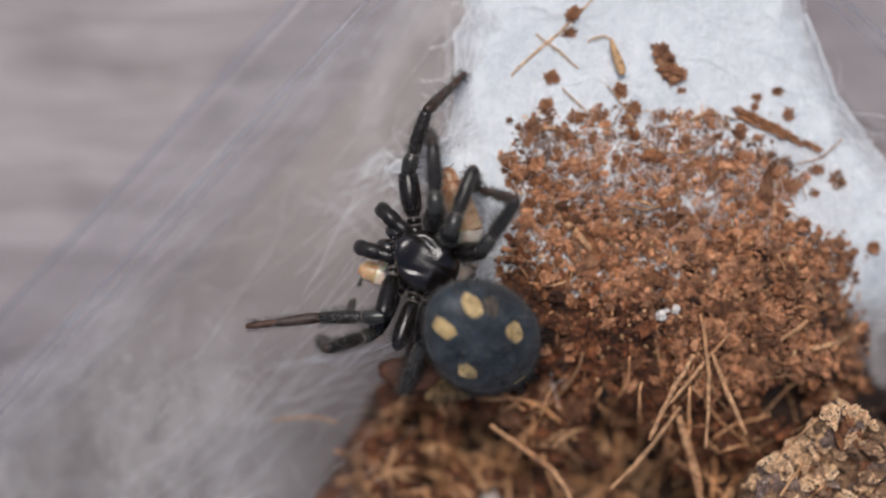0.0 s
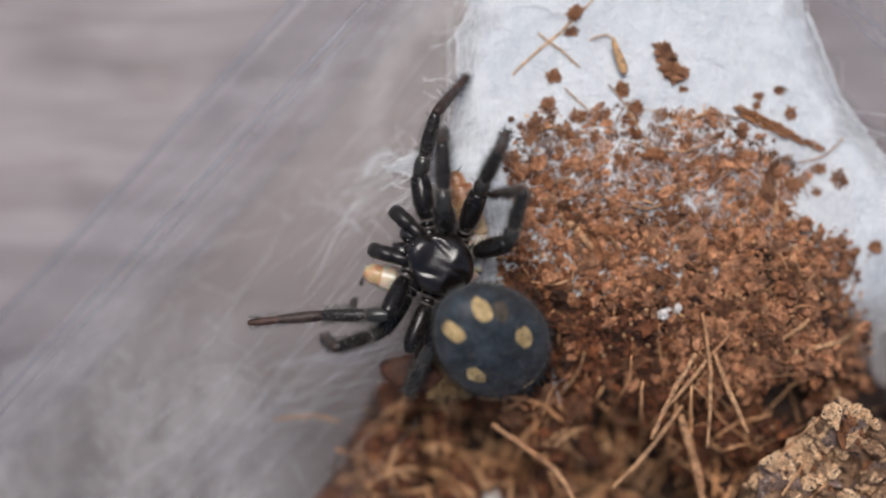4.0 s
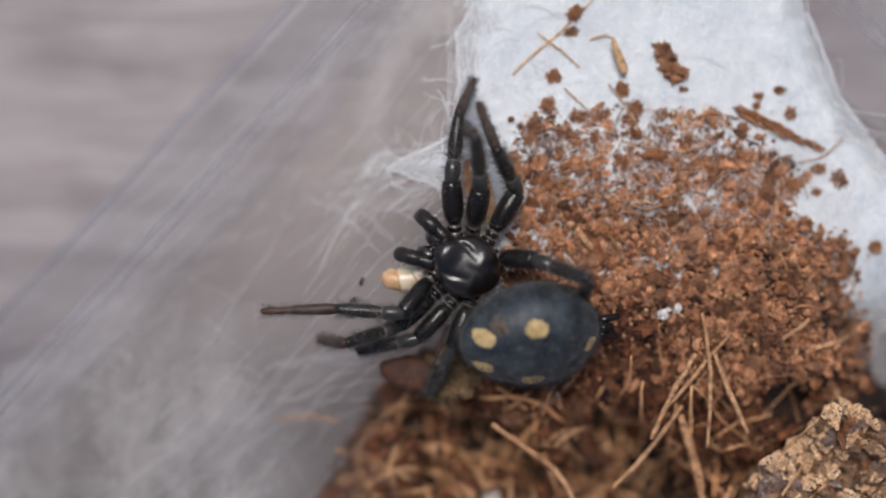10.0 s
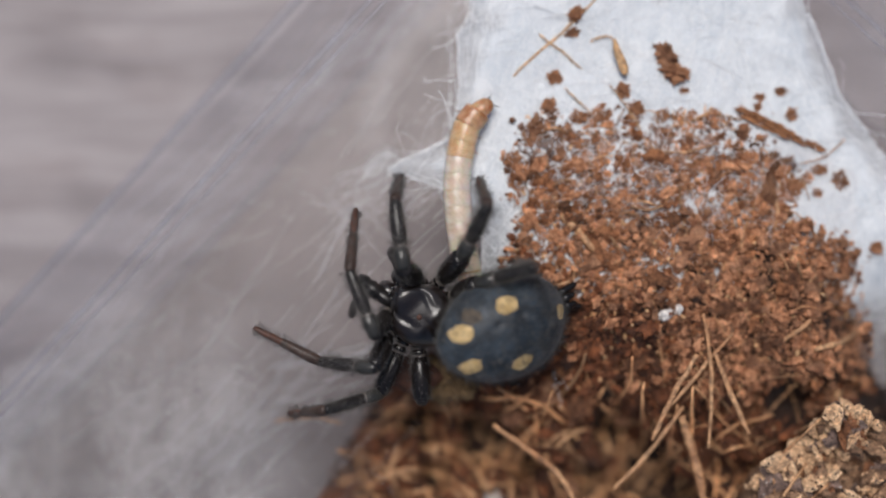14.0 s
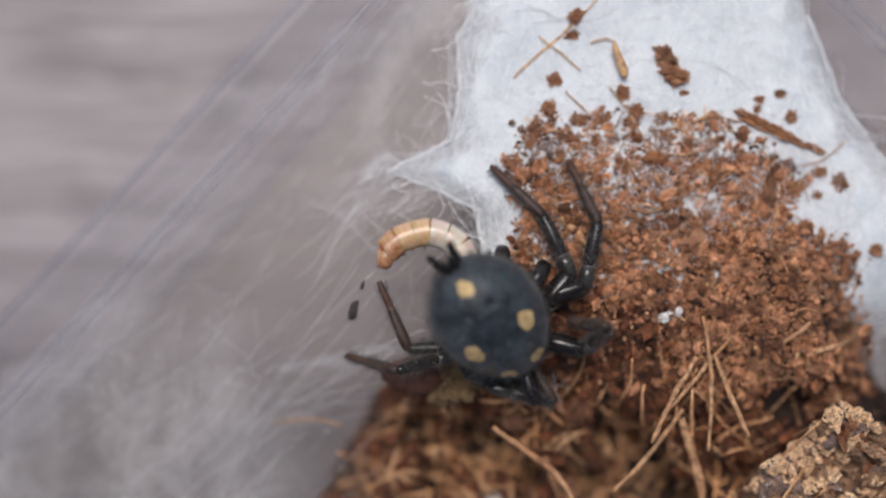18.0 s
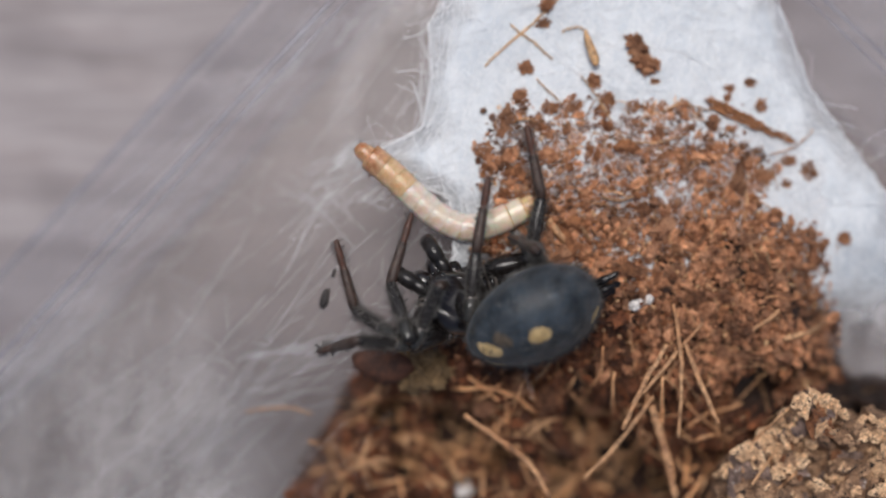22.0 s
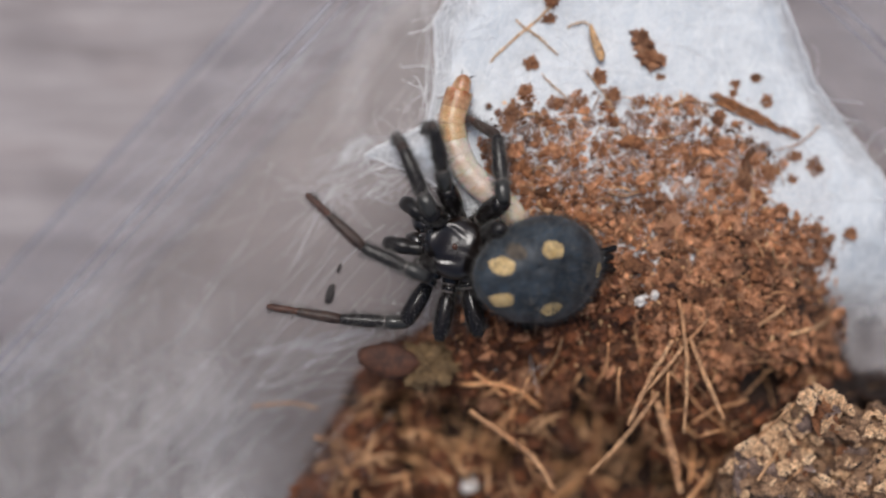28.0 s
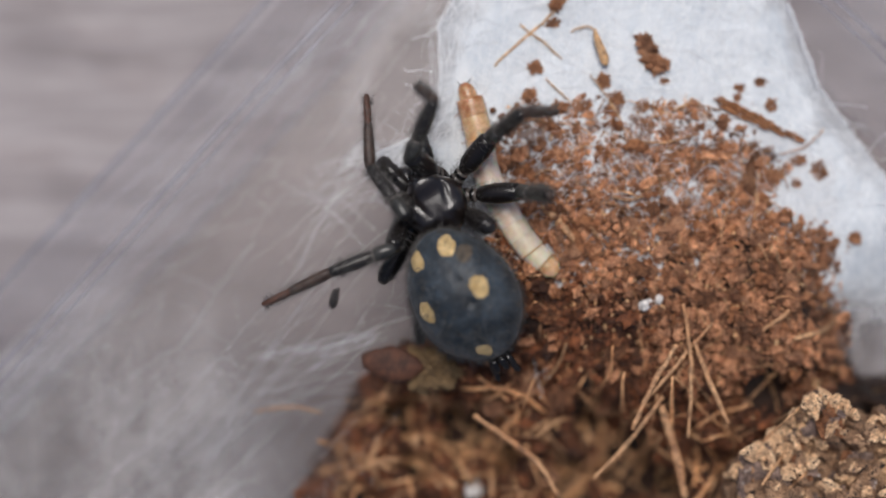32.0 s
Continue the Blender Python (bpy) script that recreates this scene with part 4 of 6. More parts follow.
def hairs(bm, spots, length, rng, lean=(0, 0, 0), width=0.02):
    """Thin bristles at (place, normal), in mm."""
    for p, n in spots:
        d = (n.normalized() + Vector(lean) + Vector((rng.gauss(0, 0.3), rng.gauss(0, 0.3), rng.gauss(0, 0.3)))).normalized()
        side = d.cross(Vector((rng.random(), rng.random(), rng.random()))).normalized() * width
        up = d.cross(side).normalized() * width
        l = length * rng.uniform(0.5, 1.3)
        tip = bm.verts.new((p + d * l) * MM)
        base = [bm.verts.new((p + q) * MM) for q in (side, up - side * 0.5, -up - side * 0.5)]
        for i in range(3):
            bm.faces.new((base[i], base[(i + 1) % 3], tip))


def limb_hairs(bm, length, radius, count, long, rng):
    spots = []
    for _ in range(count):
        x, w = rng.uniform(0.08, 0.98) * length, rng.uniform(0, 2 * math.pi)
        n = Vector((0, math.cos(w), math.sin(w)))
        spots.append((Vector((x, 0, 0)) + n * radius * 0.8, n))
    hairs(bm, spots, long, rng, (0.5, 0, 0), 0.017)


FEMUR, TIBIA, TARSUS = 3.5, 3.85, 4.4        # mm
BASES = [(42, 1.75), (74, 1.85), (106, 1.85), (136, 1.75)]


def coloured(ob, *bands):
    """Material slots by where a face lies along the limb: (from, to, material); single hairs get the last slot."""
    for n, (_, _, material) in enumerate(bands):
        ob.data.materials.append(material)
        for face in ob.data.polygons:
            if len(face.vertices) > 3 and bands[n][0] < face.center.x / MM < bands[n][1]:
                face.material_index = n + 1
    ob.data.materials.append(HAIR)
    for face in ob.data.polygons:
        if len(face.vertices) == 3:
            face.material_index = len(bands) + 1
    return ob


def make_leg(parent, rng, big):
    bm = bmesh.new()
    k = 0.55 * big
    tube(bm, [(-0.5, 0.30, 0), (-0.4, 0.46, 0), (0.0, 0.50, 0), (0.28, 0.46, 0), (0.36, 0.34, 0.0), (0.42, 0.34, 0.0), (0.50, 0.46, 0.0), (0.72, 0.44, 0.0), (0.80, 0.34, 0), (0.86, 0.34, 0), (0.95, 0.42, 0.03), (1.4, 0.14 + k * 0.68, 0.06), (2.0, k * 1.0, 0.09), (2.7, k * 1.0, 0.06), (3.2, k * 0.92, 0.02), (3.42, k * 0.86, 0), (3.5, k * 0.74, 0), (3.56, k * 0.5, 0)], 14)
    limb_hairs(bm, FEMUR, 0.56 * big, 300, 0.42, rng)
    leg = coloured(part("leg", bm, LIMB, parent), (0.30, 0.46, JOINT), (0.74, 0.90, JOINT))
    bm = bmesh.new()
    g = 0.42 + 0.5 * big
    tube(bm, [(-0.25, 0.28, 0), (-0.1, 0.39 * g, 0), (0.1, 0.43 * g, 0.02), (0.6, 0.49 * g, 0.08), (1.0, 0.44 * g, 0.06), (1.15, 0.36, 0.02), (1.24, 0.34, 0.0), (1.34, 0.38 * g, 0), (2.0, 0.44 * g, 0.03), (2.9, 0.41 * g, 0.01), (3.6, 0.35 * g, 0), (3.78, 0.30, 0), (3.9, 0.2, 0)], 14)
    limb_hairs(bm, TIBIA, 0.44 * g, 460, 0.50, rng)
    shank = coloured(part("shank", bm, SHANK, leg, "dark grey hairy shank"), (-0.12, 1.12, PATELLA), (1.16, 1.25, JOINT))
    bm = bmesh.new()
    tube(bm, [(-0.1, 0.2, 0), (0.0, 0.30, 0), (0.5, 0.34, 0), (1.2, 0.32, 0), (2.3, 0.27, 0), (2.55, 0.24, 0), (2.68, 0.17, 0), (2.78, 0.22, 0), (3.6, 0.22, 0), (4.2, 0.18, 0), (4.38, 0.12, 0)])
    for s in (-1, 1):          # two small claws
        hairs(bm, [(Vector((4.3, 0.06 * s, 0)), Vector((1, 0.5 * s, -0.6)))], 0.22, rng, width=0.04)
    limb_hairs(bm, TARSUS, 0.28, 360, 0.40, rng)
    foot = part("foot", bm, FOOT, leg, "brown-black foot with reddish end")
    coloured(foot, (2.6, 9.0, TOE))
    return leg, shank, foot


def make_spider():
    rng = random.Random(11)
    spider = new("spider")
    tagged(spider, "glossy black spider with yellow-spotted slate abdomen feeding on its web", "spider")
    # head and chest: a long oval shield with a raised head and grooves
    bm = bmesh.new()
    bmesh.ops.create_icosphere(bm, subdivisions=5, radius=1.0)
    for v in bm.verts:
        x, y, z = v.co
        head = step(0.15, 0.75, x)
        narrow = 1.0 - 0.28 * head - 0.15 * step(-0.5, -1.0, x)
        groove = 0.09 * math.exp(-((abs(y) - (0.5 - 0.35 * (0.2 - x))) / 0.10) ** 2) * step(-0.35, 0.1, x) * step(0.75, 0.4, x) + 0.04 * math.exp(-(y / 0.06) ** 2 - ((x + 0.35) / 0.22) ** 2)
        ray = 0.022 * math.cos(7 * math.atan2(y, x + 0.3)) * step(0.25, 0.6, math.hypot(x, y)) * (1 - head)
        top = (0.80 + 0.28 * head - 0.25 * step(-0.3, -1.0, x)) if z > 0 else 0.6
        v.co = Vector((x * 2.22, y * 1.9 * narrow, (math.tanh(1.5 * z) / 0.905 * top - (groove - ray) * max(0.0, z)) * 1.6)) * MM
    hairs(bm, [(v.co / MM, v.normal) for v in rng.sample(bm.verts[:], 160)], 0.22, rng, (-0.2, 0, 0), 0.010)
    part("carapace", bm, SHELL, spider)
    for x, y, z, r in ((2.14, 0.17, 0.98, 0.12), (2.14, -0.17, 0.98, 0.12), (2.02, 0.50, 0.92, 0.11), (2.02, -0.50, 0.92, 0.11),
                       (1.76, 0.18, 1.30, 0.11), (1.76, -0.18, 1.30, 0.11), (1.70, 0.54, 1.18, 0.11), (1.70, -0.54, 1.18, 0.11)):
        bm = bmesh.new()
        bmesh.ops.create_icosphere(bm, subdivisions=2, radius=r * MM, matrix=Matrix.Translation(Vector((x, y, z)) * MM))
        part("eye", bm, EYE_BEAD, spider)
    for s in (-1, 1):
        bm = bmesh.new()
        tube(bm, [(0.0, 0.35, 0), (0.1, 0.48, 0), (0.5, 0.58, 0.08), (1.0, 0.52, 0.0), (1.35, 0.36, -0.1), (1.5, 0.15, -0.2)], 12)
        limb_hairs(bm, 1.4, 0.5, 40, 0.3, rng)
        jaw = part("chelicera", bm, SHELL, spider)
        jaw.matrix_local = pose(1.75 * MM, 0.5 * s * MM, 0.1 * MM, 0, 38, 6 * s)
        bm = bmesh.new()
        tube(bm, [(-0.3, 0.25, 0), (0.0, 0.40, 0), (0.5, 0.43, 0.06), (0.62, 0.36, 0.08), (0.75, 0.45, 0.1), (1.3, 0.49, 0.14), (1.55, 0.42, 0.1), (1.7, 0.48, 0.0), (2.1, 0.45, -0.25), (2.4, 0.32, -0.6), (2.5, 0.12, -0.8)], 12)
        limb_hairs(bm, 2.2, 0.44, 110, 0.35, rng)
        palp = part("palp", bm, SHANK, spider)
        palp.matrix_local = pose(1.75 * MM, 0.85 * s * MM, 0.3 * MM, 0, 8, 13 * s)
    # the abdomen: an egg shape, widest behind the middle, with faint dimples
    bm = bmesh.new()
    bmesh.ops.create_icosphere(bm, subdivisions=6, radius=1.0)
    dimples = [(-0.30, 0.30), (-0.30, -0.30), (0.08, 0.32), (0.08, -0.32), (0.45, 0.22), (0.45, -0.22)]

    def egg(v):
        x, y, z = v
        wide = 0.92 + 0.10 * x - 0.14 * max(0.0, x - 0.35) - 0.10 * max(0.0, -x - 0.5)
        d = sum(0.05 * math.exp(-((x - a) ** 2 + (y - b) ** 2) / 0.004) for a, b in dimples) if z > 0 else 0.0
        lump = 0.012 * fbm(x * 2, y * 2, z * 2) + 0.0022 * math.sin(34 * x + 5 * fbm(x * 1.5, y * 1.5, z * 1.5))
        r = 1.0 - d + lump
        return Vector((4.12 * x * r, 3.4 * y * wide * r, 2.72 * z * wide * r))

    for v in bm.verts:
        v.co = egg(v.co) * MM
    abdomen = part("abdomen", bm, VELVET, spider)
    bm = bmesh.new()
    spots = []
    for _ in range(5600):
        n = Vector((rng.gauss(0, 1), rng.gauss(0, 1), rng.gauss(0.2, 1))).normalized()
        spots.append((egg(n), n))
    hairs(bm, spots, 0.45, rng, (0.6, 0, 0), 0.012)
    part("hair", bm, HAIR, abdomen, "short dark downy hair")
    for x, y, rx, ry, seed in ((-0.75, 0.36, 0.13, 0.15, 1), (-0.75, -0.36, 0.13, 0.15, 2), (-0.07, 0.56, 0.14, 0.145, 3), (-0.07, -0.56, 0.14, 0.145, 4), (0.77, 0.0, 0.09, 0.13, 5), (-0.55, 0.60, 0.11, 0.12, 6)):
        bm = bmesh.new()
        rows = []
        for ring_no in range(6):
            row = []
            for i in range(28):
                w = 2 * math.pi * i / 28
                k = ring_no / 5 * (1.2 + 0.28 * fbm(math.cos(w) * 1.4, math.sin(w) * 1.4, seed * 3.1) + 0.16 * fbm(math.cos(w) * 5, math.sin(w) * 5, seed * 3.1))
                px, py = x + rx * k * math.cos(w), y + ry * k * math.sin(w)
                pz = math.sqrt(max(0.0, 1 - px * px - py * py))
                p = egg((px, py, pz)) * (1.006 - 0.010 * (ring_no == 5))
                row.append(bm.verts.new(p * MM))
            rows.append(row)
        for a, b in zip(rows, rows[1:]):
            for i in range(28):
                bm.faces.new((a[i], a[(i + 1) % 28], b[(i + 1) % 28], b[i]))
        bmesh.ops.remove_doubles(bm, verts=rows[0], dist=1e-7)
        bmesh.ops.recalc_face_normals(bm, faces=bm.faces)
        part("spot", bm, SMUDGE if seed == 6 else SPOT, abdomen, "dull brown smudge" if seed == 6 else "yellow-tan spot")
    for y, z, a, l in ((0.42, 0.1, 12, 1.45), (-0.42, 0.1, -12, 1.45), (0.22, 0.55, 6, 0.9), (-0.22, 0.55, -6, 0.9)):
        bm = bmesh.new()
        tube(bm, [(0, 0.26, 0), (l * 0.4, 0.27, 0), (l * 0.5, 0.22, 0), (l * 0.85, 0.2, 0), (l, 0.08, 0)])
        limb_hairs(bm, l, 0.24, 30, 0.2, rng)
        tip = part("spinneret", bm, LIMB, abdomen)
        tip.matrix_local = pose(4.05 * MM, y * MM, z * MM, 0, -4, a)
    legs = [make_leg(spider, rng, k) for k in (1.16, 1.16, 1.12, 1.04, 1.0, 1.0, 0.95, 1.04)]
    return spider, abdomen, legs


SEGMENTS, WORM = 13, 12.6


def make_worm():
    worm = new("mealworm")
    tagged(worm, "amber and cream mealworm larva caught in the web", "larva")
    made, l = [], WORM / SEGMENTS
    for i in range(SEGMENTS):
        bm = bmesh.new()
        k = i / (SEGMENTS - 1)
        r = 0.84 if 0 < i < SEGMENTS - 2 else (0.55 if i == 0 else (0.78 if i == SEGMENTS - 2 else 0.62))
        if i == 0:          # the head, with jaws and feelers
            tube(bm, [(-0.62, 0.12, 0), (-0.55, 0.28, 0), (-0.35, 0.46, 0.02), (0.0, 0.54, 0.02), (0.4, 0.58, 0), (0.6, 0.5, 0)], 14, 0.85)
            for s in (-1, 1):
                hairs(bm, [(Vector((-0.5, 0.22 * s, 0.1)), Vector((-1, 0.8 * s, 0.2)))], 0.45, random.Random(3), width=0.05)
        else:
            end = 0.55 if i == SEGMENTS - 1 else 1.0
            tube(bm, [(-0.60, r * 0.965, 0), (-0.47, r * 0.99, 0), (-0.2, r * 1.0, 0), (0.25, r * 1.0, 0), (0.50, r * 0.99 * end, 0), (0.60, r * 0.965 * end, 0)], 14, 0.88)
        if 1 <= i <= 3:     # a pair of little legs
            rng = random.Random(i)
            for s in (-1, 1):
                hairs(bm, [(Vector((0, r * 0.9 * s, -0.15)), Vector((-0.1, s, -0.25)))], 0.5, rng, width=0.07)
        skin_of = AMBER if k < 0.14 else OCHRE if k < 0.32 else CREAM if k < 0.72 else STRAW if k < 0.93 else OCHRE
        piece = part("head" if i == 0 else "segment", bm, skin_of, worm)
        if 0 < i < SEGMENTS - 1:
            piece.data.materials.append(RING if k < 0.36 else OCHRE)
            for face in piece.data.polygons:
                face.material_index = int(face.center.x > 0.52 * MM)
        if i < 4:           # dark jaws and legs
            piece.data.materials.append(EYE_BEAD if i == 0 else RING)
            for face in piece.data.polygons:
                if len(face.vertices) == 3:
                    face.material_index = len(piece.data.materials) - 1
        made.append(piece)
    return worm, made


ACTS = []


def act(t, body, tail, legs, prey):
    """What the animals do at t: the chest's place and heading; the abdomen's place, direction, pitch, roll and lift;
    knee, ankle and tip of the four right and four left legs; the larva's line from head to tail. Places in mm from above."""
    ACTS.append((t, body, tail, legs, prey))


TURNS = []


def turn(t, prey):
    """Where the larva lies at t, while the spider turns it round."""
    TURNS.append((t, prey))


act(0, (-1.10, -0.58, 150), (2.24, -5.08, -46, -36, 6, 0),
    [(-2.13, 4.88, -0.73, 8.88, 1.54, 10.65), (-0.46, 2.05, -0.53, 4.72, -0.90, 7.22), (0.37, 0.88, 1.60, 4.22, 1.94, 3.72), (2.20, -0.12, 3.70, 1.88, 2.14, 3.55),
     (-3.53, -3.85, -7.36, -4.02, -12.30, -4.62), (-4.63, -6.02, -6.46, -5.78, -7.46, -5.28), (-2.63, -5.55, -2.34, -4.59, -1.04, -0.39), (-1.53, -7.12, -1.46, -6.12, -1.17, -1.73)],
    [(0.20, 4.72), (0.60, 3.38), (1.60, 1.38), (1.37, -0.62), (0.20, -1.95), (-0.46, -0.45), (-1.96, -1.95), (-4.30, -1.28)])
act(1, (-0.87, -0.74, 150), (3.46, -3.97, 3, 0, 28, 0),
    [(-2.07, 4.86, -0.67, 8.86, 1.53, 10.63), (-0.31, 3.53, -0.87, 6.19, 0.03, 8.36), (0.53, 0.69, 2.03, 4.03, 2.26, 3.53), (1.03, -0.97, 3.53, 1.19, 4.69, 4.03),
     (-3.54, -3.87, -7.37, -4.04, -12.31, -4.64), (-4.64, -6.04, -6.47, -5.81, -7.47, -5.31), (-2.41, -5.57, -2.10, -4.62, -0.77, -0.43), (-0.47, -7.31, -0.53, -6.31, -0.80, -1.92)],
    [(0.19, 4.69), (0.59, 3.36), (1.59, 1.36), (1.36, -0.64), (0.19, -1.97), (-0.47, -0.47), (-1.97, -1.97), (-4.31, -1.31)])
act(2, (-0.89, -0.82, 150), (3.44, -3.49, 12, 0, 30, 0),
    [(-2.16, 4.84, -0.76, 8.84, 1.51, 10.61), (-1.09, 2.51, -0.82, 5.01, 0.01, 8.34), (0.11, 0.74, 1.44, 4.08, 2.18, 3.34), (1.84, -0.72, 3.84, 1.84, 5.68, 4.18),
     (-3.56, -3.89, -7.39, -4.06, -12.32, -4.66), (-4.66, -6.06, -6.49, -5.82, -7.49, -5.32), (-2.22, -5.59, -1.95, -4.63, -0.77, -0.39), (-0.82, -7.32, -0.83, -6.32, -0.88, -1.92)],
    [(0.18, 4.68), (0.58, 3.34), (1.58, 1.34), (1.34, -0.66), (0.18, -1.99), (-0.49, -0.49), (-1.99, -1.99), (-4.32, -1.32)])
act(3, (-0.47, -0.86, 150), (2.70, -5.38, -46, -36, 8, 0),
    [(-1.67, 4.64, -0.34, 8.31, 1.50, 10.47), (-0.24, 1.64, -0.17, 4.97, 0.03, 7.04), (1.76, 2.14, 3.33, 5.14, 4.90, 7.81), (3.50, 0.31, 4.33, 2.14, 2.83, 2.97),
     (-3.50, -3.93, -7.40, -4.09, -12.24, -4.63), (-4.50, -6.19, -6.17, -5.86, -7.44, -5.29), (-2.00, -5.86, -1.71, -4.90, -0.42, -0.70), (-1.10, -7.36, -1.01, -6.36, -0.58, -1.99)],
    [(0.33, 4.47), (0.76, 3.14), (1.76, 1.14), (1.50, -0.86), (0.33, -2.19), (-0.34, -0.69), (-1.84, -2.13), (-4.17, -1.49)])
act(6, (-0.22, -0.56, 151), (2.82, -5.06, -46, -36, 8, 0),
    [(-1.48, 5.07, -0.65, 8.34, 1.68, 10.47), (0.08, 4.07, -0.08, 5.74, -0.42, 8.07), (2.18, 4.47, 1.78, 5.24, 0.92, 5.81), (3.78, 0.07, 4.45, 2.41, 2.68, 3.74),
     (-3.15, -3.43, -6.98, -3.59, -11.72, -4.03), (-4.82, -5.93, -5.98, -5.43, -7.48, -5.19), (-2.22, -5.53, -1.84, -4.60, -0.20, -0.52), (-1.32, -7.09, -1.15, -6.11, -0.42, -1.77)],
    [(0.85, 4.41), (1.45, 2.57), (1.92, 0.74), (1.68, -1.09), (0.68, -2.26), (-0.15, -0.76), (-1.65, -2.19), (-3.92, -1.63)])
act(7, (-0.09, -0.51, 151), (3.88, -3.84, -12, -15, 19, 0),
    [(-1.69, 5.02, -0.52, 8.36, 1.64, 10.52), (-0.02, 4.52, -0.26, 6.19, -0.36, 8.02), (1.98, 4.36, 1.91, 6.36, 2.14, 8.02), (2.48, -0.64, 4.21, 2.52, 2.74, 3.02),
     (-3.19, -3.48, -7.02, -3.64, -11.76, -4.08), (-4.36, -5.98, -6.02, -5.31, -7.46, -5.24), (-1.52, -5.31, -1.24, -4.35, 0.02, -0.14), (0.14, -7.14, 0.11, -6.14, -0.05, -1.75)],
    [(0.81, 4.69), (1.48, 2.69), (1.88, 0.69), (1.64, -1.14), (0.64, -2.31), (-0.19, -0.81), (-1.69, -2.18), (-3.96, -1.68)])
act(8, (0.14, -0.63, 151), (4.34, -3.08, 16, 0, 30, 0),
    [(-1.73, 5.07, -0.56, 8.41, 1.60, 10.57), (-0.23, 5.07, -0.40, 7.57, 0.10, 8.24), (1.94, 4.91, 1.70, 7.07, 2.10, 8.24), (1.94, -0.43, 4.44, 1.07, 7.94, 0.07),
     (-3.23, -4.09, -7.06, -3.93, -11.83, -4.09), (-4.23, -6.43, -5.73, -5.59, -7.40, -5.19), (-0.73, -4.93, -0.53, -3.95, 0.34, 0.37), (0.77, -7.26, 0.67, -6.26, 0.26, -1.88)],
    [(0.60, 5.24), (1.50, 3.24), (1.94, 0.91), (1.70, -1.09), (0.60, -2.33), (-0.06, -0.76), (-1.73, -2.13), (-4.06, -1.59)])
act(9, (0.42, -0.80, 151), (4.94, -3.34, 13, 0, 34, 0),
    [(-1.58, 4.90, -0.51, 8.40, 1.59, 10.56), (0.15, 4.90, 0.15, 8.06, -0.35, 8.56), (2.32, 4.56, 2.15, 6.23, 1.82, 8.40), (2.99, 0.40, 4.49, 2.40, 3.49, 4.23),
     (-3.18, -4.10, -7.01, -3.94, -11.78, -4.10), (-4.51, -6.44, -5.85, -5.60, -7.35, -5.20), (-0.68, -5.10, -0.43, -4.13, 0.66, 0.13), (0.49, -7.60, 0.48, -6.60, 0.43, -2.20)],
    [(0.65, 5.56), (1.65, 3.73), (2.15, 1.23), (1.89, -0.94), (0.82, -2.34), (0.15, -0.94), (-1.68, -2.07), (-4.25, -1.54)])
act(10, (1.20, -0.97, 151), (5.00, -5.07, 6, -12, 32, 0),
    [(0.40, 3.90, 0.84, 7.90, 1.90, 10.40), (2.10, 3.33, 1.97, 5.60, 1.10, 7.27), (4.27, 3.33, 3.54, 5.03, 2.10, 8.20), (5.10, -0.67, 8.10, -1.67, 8.10, -2.67),
     (-2.46, -3.80, -6.76, -3.53, -11.46, -3.73), (-4.76, -6.37, -5.46, -5.50, -7.60, -5.37), (-2.33, -6.10, -1.76, -5.28, 0.73, -1.65), (-0.33, -7.80, -0.11, -6.82, 0.85, -2.53)],
    [(1.44, 5.17), (2.10, 3.17), (2.44, 1.17), (1.84, -0.83), (0.60, -2.00), (-0.06, -0.67), (-1.96, -2.00), (-4.23, -1.60)])
act(10.5, (4.56, -0.45, 146), (6.51, -4.02, -55, -58, 0, 0),
    [(4.50, 3.26, 3.36, 6.83, 2.19, 10.26), (6.85, 3.83, 4.28, 6.26, 1.42, 8.26), (7.56, 3.97, 6.85, 4.97, 3.13, 7.83), (9.13, 0.40, 8.42, 2.12, 7.56, 4.40),
     (1.99, -2.02, -1.87, -0.88, -5.38, 1.03), (-1.44, -5.31, -4.30, -4.68, -7.24, -5.45), (-0.58, -5.59, -2.01, -3.59, -2.30, -2.59), (1.70, -6.74, 2.12, -5.83, 3.94, -1.82)],
    [(1.70, 5.83), (1.56, 4.12), (1.13, 2.12), (-0.01, -0.17), (-1.44, -1.59), (-3.44, -1.74), (-4.98, -1.54)])
act(11, (3.26, 2.17, 146), (4.20, -2.95, -67, -55, 0, 0),
    [(3.89, 5.11, 3.26, 8.11, 2.06, 10.25), (6.97, 4.68, 5.55, 7.53, 2.40, 7.68), (8.26, 3.68, 7.26, 4.68, 6.12, 5.25), (8.55, 1.25, 8.26, 2.11, 7.83, 2.96),
     (-0.17, 1.97, -3.31, 1.82, -5.54, 1.59), (-2.51, -0.41, -4.17, 0.25, -5.60, -0.12), (-2.89, -2.03, -2.31, -0.75, -2.17, -0.18), (-0.17, -3.32, 0.36, -2.47, 2.69, 1.26)],
    [(0.97, 7.59), (2.12, 6.39), (3.26, 4.68), (4.12, 2.68), (2.69, 0.97), (0.40, 0.68), (-1.74, 1.11)])
